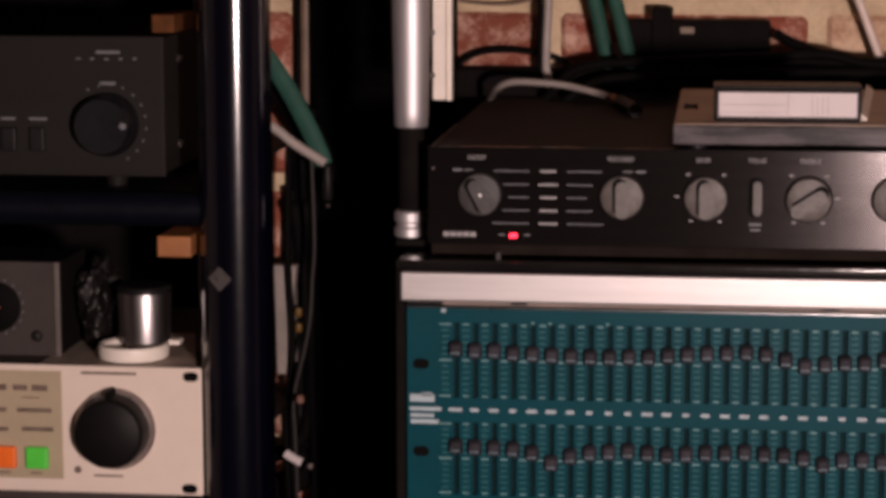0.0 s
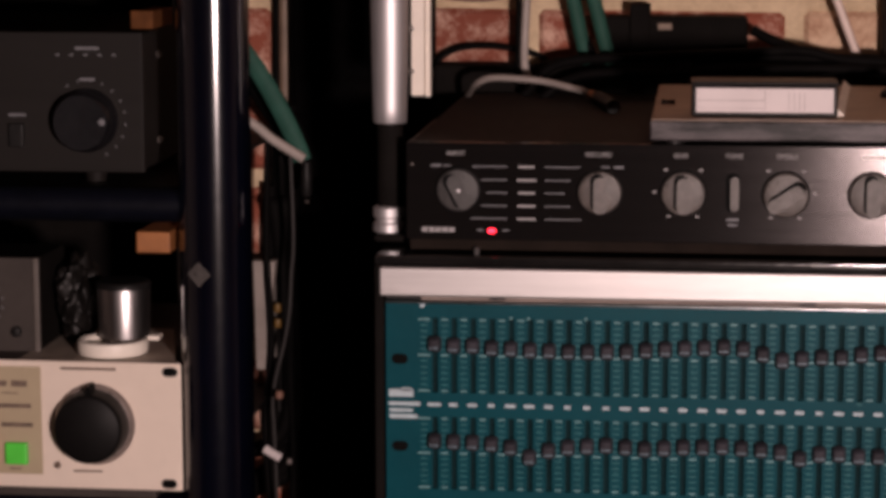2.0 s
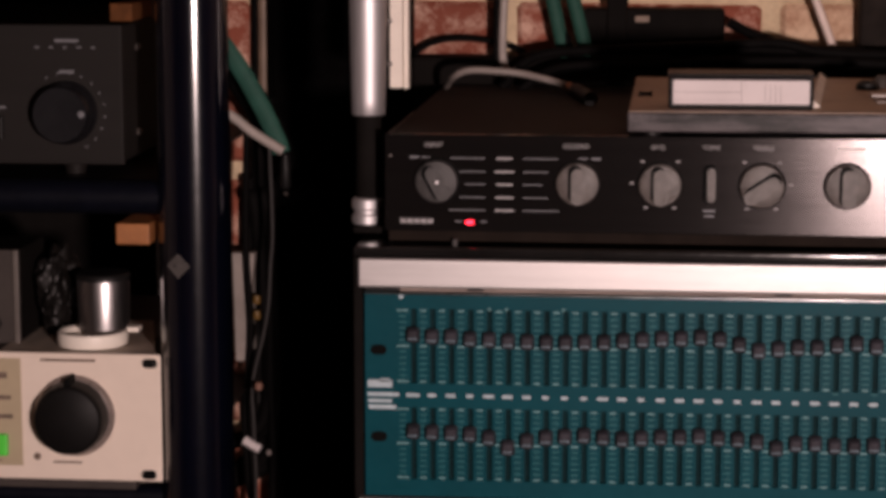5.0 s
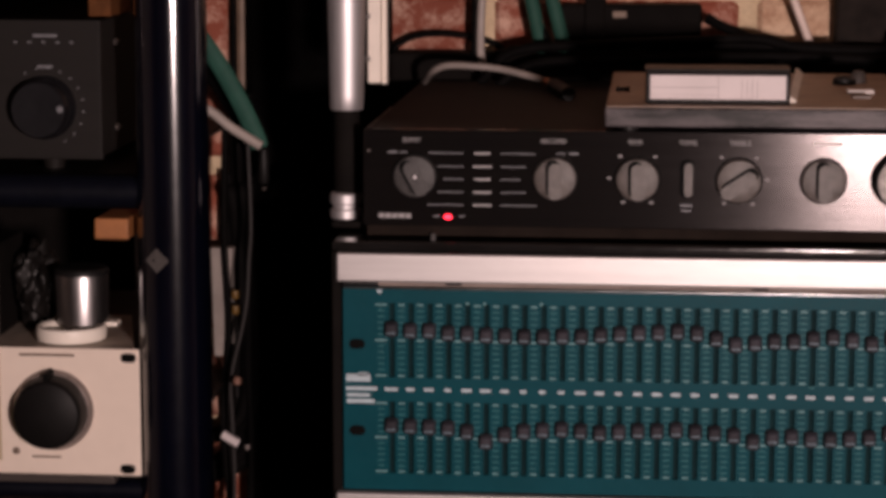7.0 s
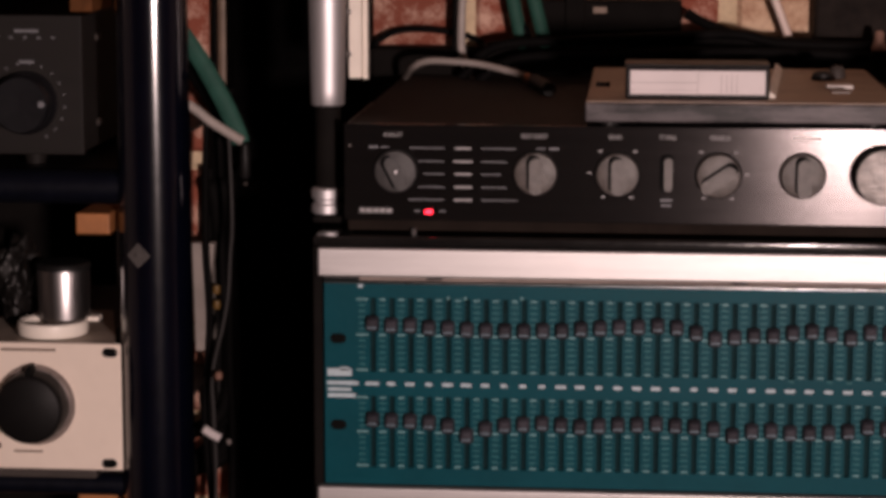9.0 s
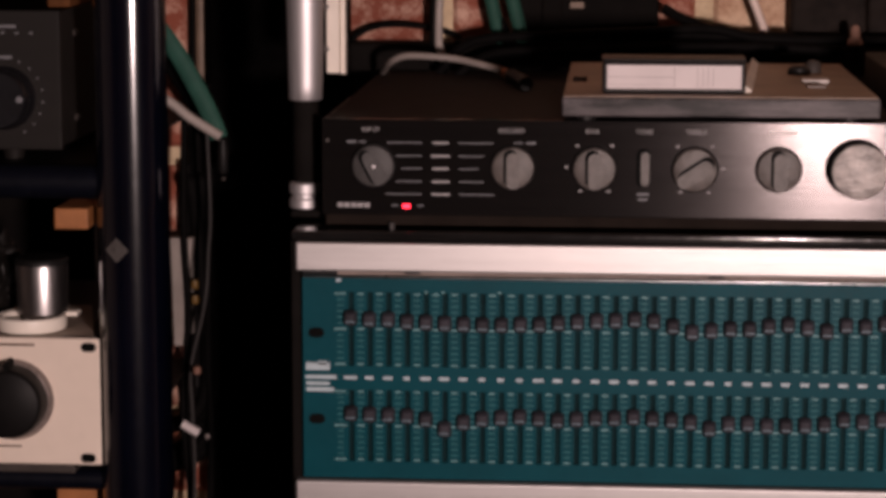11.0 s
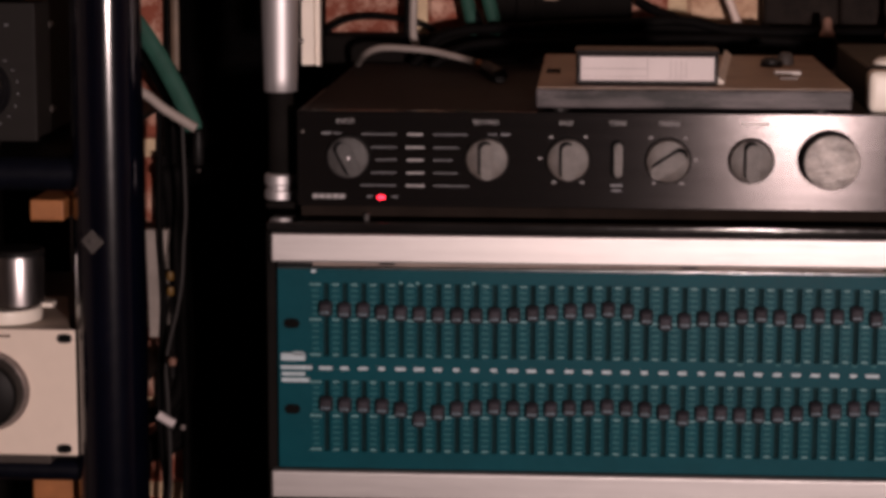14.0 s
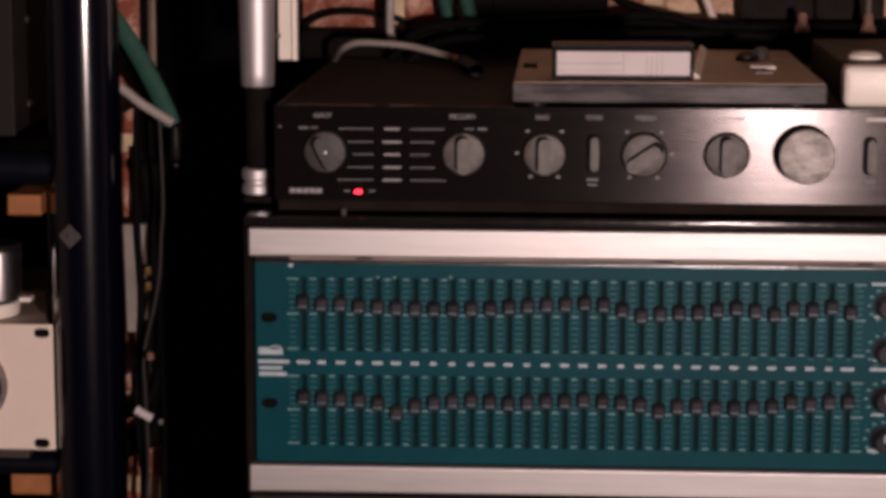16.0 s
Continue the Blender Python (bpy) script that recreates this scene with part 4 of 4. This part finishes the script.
# More added black cables, hiding bricks that lie in shade
for x, y in ((-0.154, 0.394), (-0.146, 0.4)):
    cable([(x - 0.012, y, 0.935), (x - 0.008, y - 0.004, 0.93), (x - 0.004, y, 0.89), (x, y, 0.84), (x + 0.004, y, 0.78), (x - 0.006, y, 0.725), (x - 0.06, y, 0.7)], 0.0066, CABLE_BLACK, "thick black cable of a bundle added to darken the gap")
for x, y, thick in ((-0.169, 0.392, 0.003), (-0.149, 0.39, 0.004)):
    cable([(x + 0.004, y, 0.95), (x + 0.002, y, 0.86), (x, y, 0.78), (x + 0.002, y, 0.7), (x - 0.002, y, 0.58)], thick, CABLE_BLACK, "black cable added beside the black panel to darken bricks")
strip = thing("trunking", (-0.147, 0.366, 0.81), "pale grey plastic trunking end hanging beside the pole", "trunking", zone=ASIS)
bm = box(-0.157, -0.1385, 0.356, 0.368, 0.811, 0.9005, 0.001)
for v in bm.verts:
    if v.co.z < 0.83:
        v.co.x = -0.155 + (v.co.x + 0.157) * 0.42
TRUNK_GREY = material("trunking_grey_plastic", (0.3, 0.26, 0.235), 0.6, vary=0.2, scale=30)
part("body", bm, TRUNK_GREY, strip)
# The flange's shade is put into a darker copy of the grey
part("inner_flange", box(-0.147, -0.1402, 0.3685, 0.3705, 0.819, 0.88, 0.0008), material("shaded_grey_plastic", (0.07, 0.06, 0.052), 0.6, vary=0.3, scale=40), strip)
for z in (0.866, 0.8535):
    tie = thing("cable_tie", (-0.134, 0.34, z), "yellow tape tie on a hanging cable", "tape", zone=ASIS)
    part("band", lathe((-0.134, 0.34, z - 0.004), [(0.0026, 0), (0.0031, 0.002), (0.0031, 0.005), (0.0026, 0.007)], "Z", 14), YELLOW, tie, smooth=True)
end = thing("white_plug", (-0.132, 0.3, 0.755), "white cable plug hanging in the gap", "plug", zone=ASIS)
part("body", sweep([(-0.1385, 0.3, 0.7595), (-0.132, 0.3, 0.7555), (-0.1255, 0.3, 0.752)], 0.0036), LABEL, end, smooth=True)
part("cord", sweep([(-0.1255, 0.3, 0.752), (-0.122, 0.3, 0.751), (-0.1185, 0.3, 0.7505)], 0.0011), CABLE_BLACK, end, smooth=True)
part("tip", lathe((-0.1185, 0.3, 0.7495), [(0.0015, -0.002), (0.0022, 0), (0.0015, 0.002)], "Z", 12), material("dull_tip", (0.2, 0.17, 0.16), 0.5), end, smooth=True)
bead = thing("pink_plug", (-0.126, 0.3, 0.803), "small pinkish plug end among hanging cables", "plug", zone=ASIS)
part("body", lathe((-0.126, 0.3, 0.8), [(0.0022, 0), (0.0032, 0.001), (0.0032, 0.005), (0.002, 0.0065)], "Z", 14), material("pink_rubber", (0.2, 0.1, 0.07), 0.6, vary=0.2), bead, smooth=True)
part("stub", lathe((-0.126, 0.3, 0.79), [(0.0016, 0), (0.0016, 0.01)], "Z", 10), BLACK, bead)

# ---- cabinet under the rack case ----
low = thing("equipment_cabinet", (0.24, 0.2, 0.0), "black equipment cabinet under the rack case", "cabinet", depth=0.0)
part("body", box(-0.006, 0.489, 0.004, 0.43, 0.0, 0.7745, 0.002), BLACK, low)
part("corner_plate", box(-0.004, 0.02, -0.001, 0.004, 0.745, 0.7735, 0.001), GREY_BOX, low, "grey metal corner plate")
bars([(0.116 + 0.055 * k, 0.768, w, 0.007) for k, w in enumerate((0.03, 0.02, 0.036, 0.018, 0.03, 0.02))], 0.004, 0.0004, CABLE_TAN, low, "tan_mark")

# ---- bricks of the wall ----
brick_bm = box(-0.1, 0.1, -0.0065, 0.02, -0.0303, 0.0303, 0.004, segments=1)
for v in brick_bm.verts:
    v.co += Vector((noise.noise(v.co * 30), noise.noise(v.co * 30 + Vector((9, 0, 0))), noise.noise(v.co * 30 + Vector((0, 9, 0))))) * 0.0018
brick_mesh = bpy.data.meshes.new("brick")
brick_bm.to_mesh(brick_mesh)
brick_bm.free()
brick_mesh.materials.append(BRICK)
smeared_mesh = brick_mesh.copy()
smeared_mesh.materials.clear()
smeared_mesh.materials.append(material("mortar_smeared_brick", (0.5, 0.25, 0.15), 0.88, vary=0.2, scale=40, tint=(0.76, 0.54, 0.37), ramp_at=(0.45, 0.8), bump=0.6, bump_scale=160, random_object=0.12))
rng = random.Random(11)
for course in range(-7, 8):
    z = 1.0684 + 0.0745 * course
    for k in range(-5, 7):
        x = -0.0435 + 0.2135 * k + (0.10675 if course % 2 else 0)
        brick = new("brick", smeared_mesh if 0.2 < x < 0.75 else brick_mesh)
        brick.parent = wall
        brick.location = (x + rng.uniform(-0.003, 0.003), WALL + rng.uniform(-0.001, 0.002), z + rng.uniform(-0.002, 0.002))
        brick.rotation_euler = (0, radians(rng.uniform(-0.6, 0.6)) + (math.pi if rng.random() < 0.5 else 0), 0)

# the rest of the wall's bricks, far from the camera, as one joined part
corners = np.array([v.co[:] for v in brick_mesh.vertices])
shape = [tuple(p.vertices) for p in brick_mesh.polygons]
points, faces = [], []
for course in range(-14, 18):
    for k in range(-10, 12):
        if -7 <= course <= 7 and -5 <= k <= 6:
            continue
        x, z = -0.0435 + 0.2135 * k + (0.10675 if course % 2 else 0), 1.0684 + 0.0745 * course
        if not (-2.08 < x < 2.48 and 0.04 < z < 2.36):
            continue
        base = len(points)
        points += [tuple(c) for c in corners + np.array((x + rng.uniform(-0.003, 0.003), WALL + rng.uniform(-0.001, 0.002), z + rng.uniform(-0.002, 0.002)))]
        faces += [tuple(base + i for i in f) for f in shape]
far_mesh = bpy.data.meshes.new("brickwork")
far_mesh.from_pydata(points, [], faces)
far_mesh.materials.append(BRICK)
far = tagged(new("brickwork", far_mesh), kind="stuff")
far.parent = wall
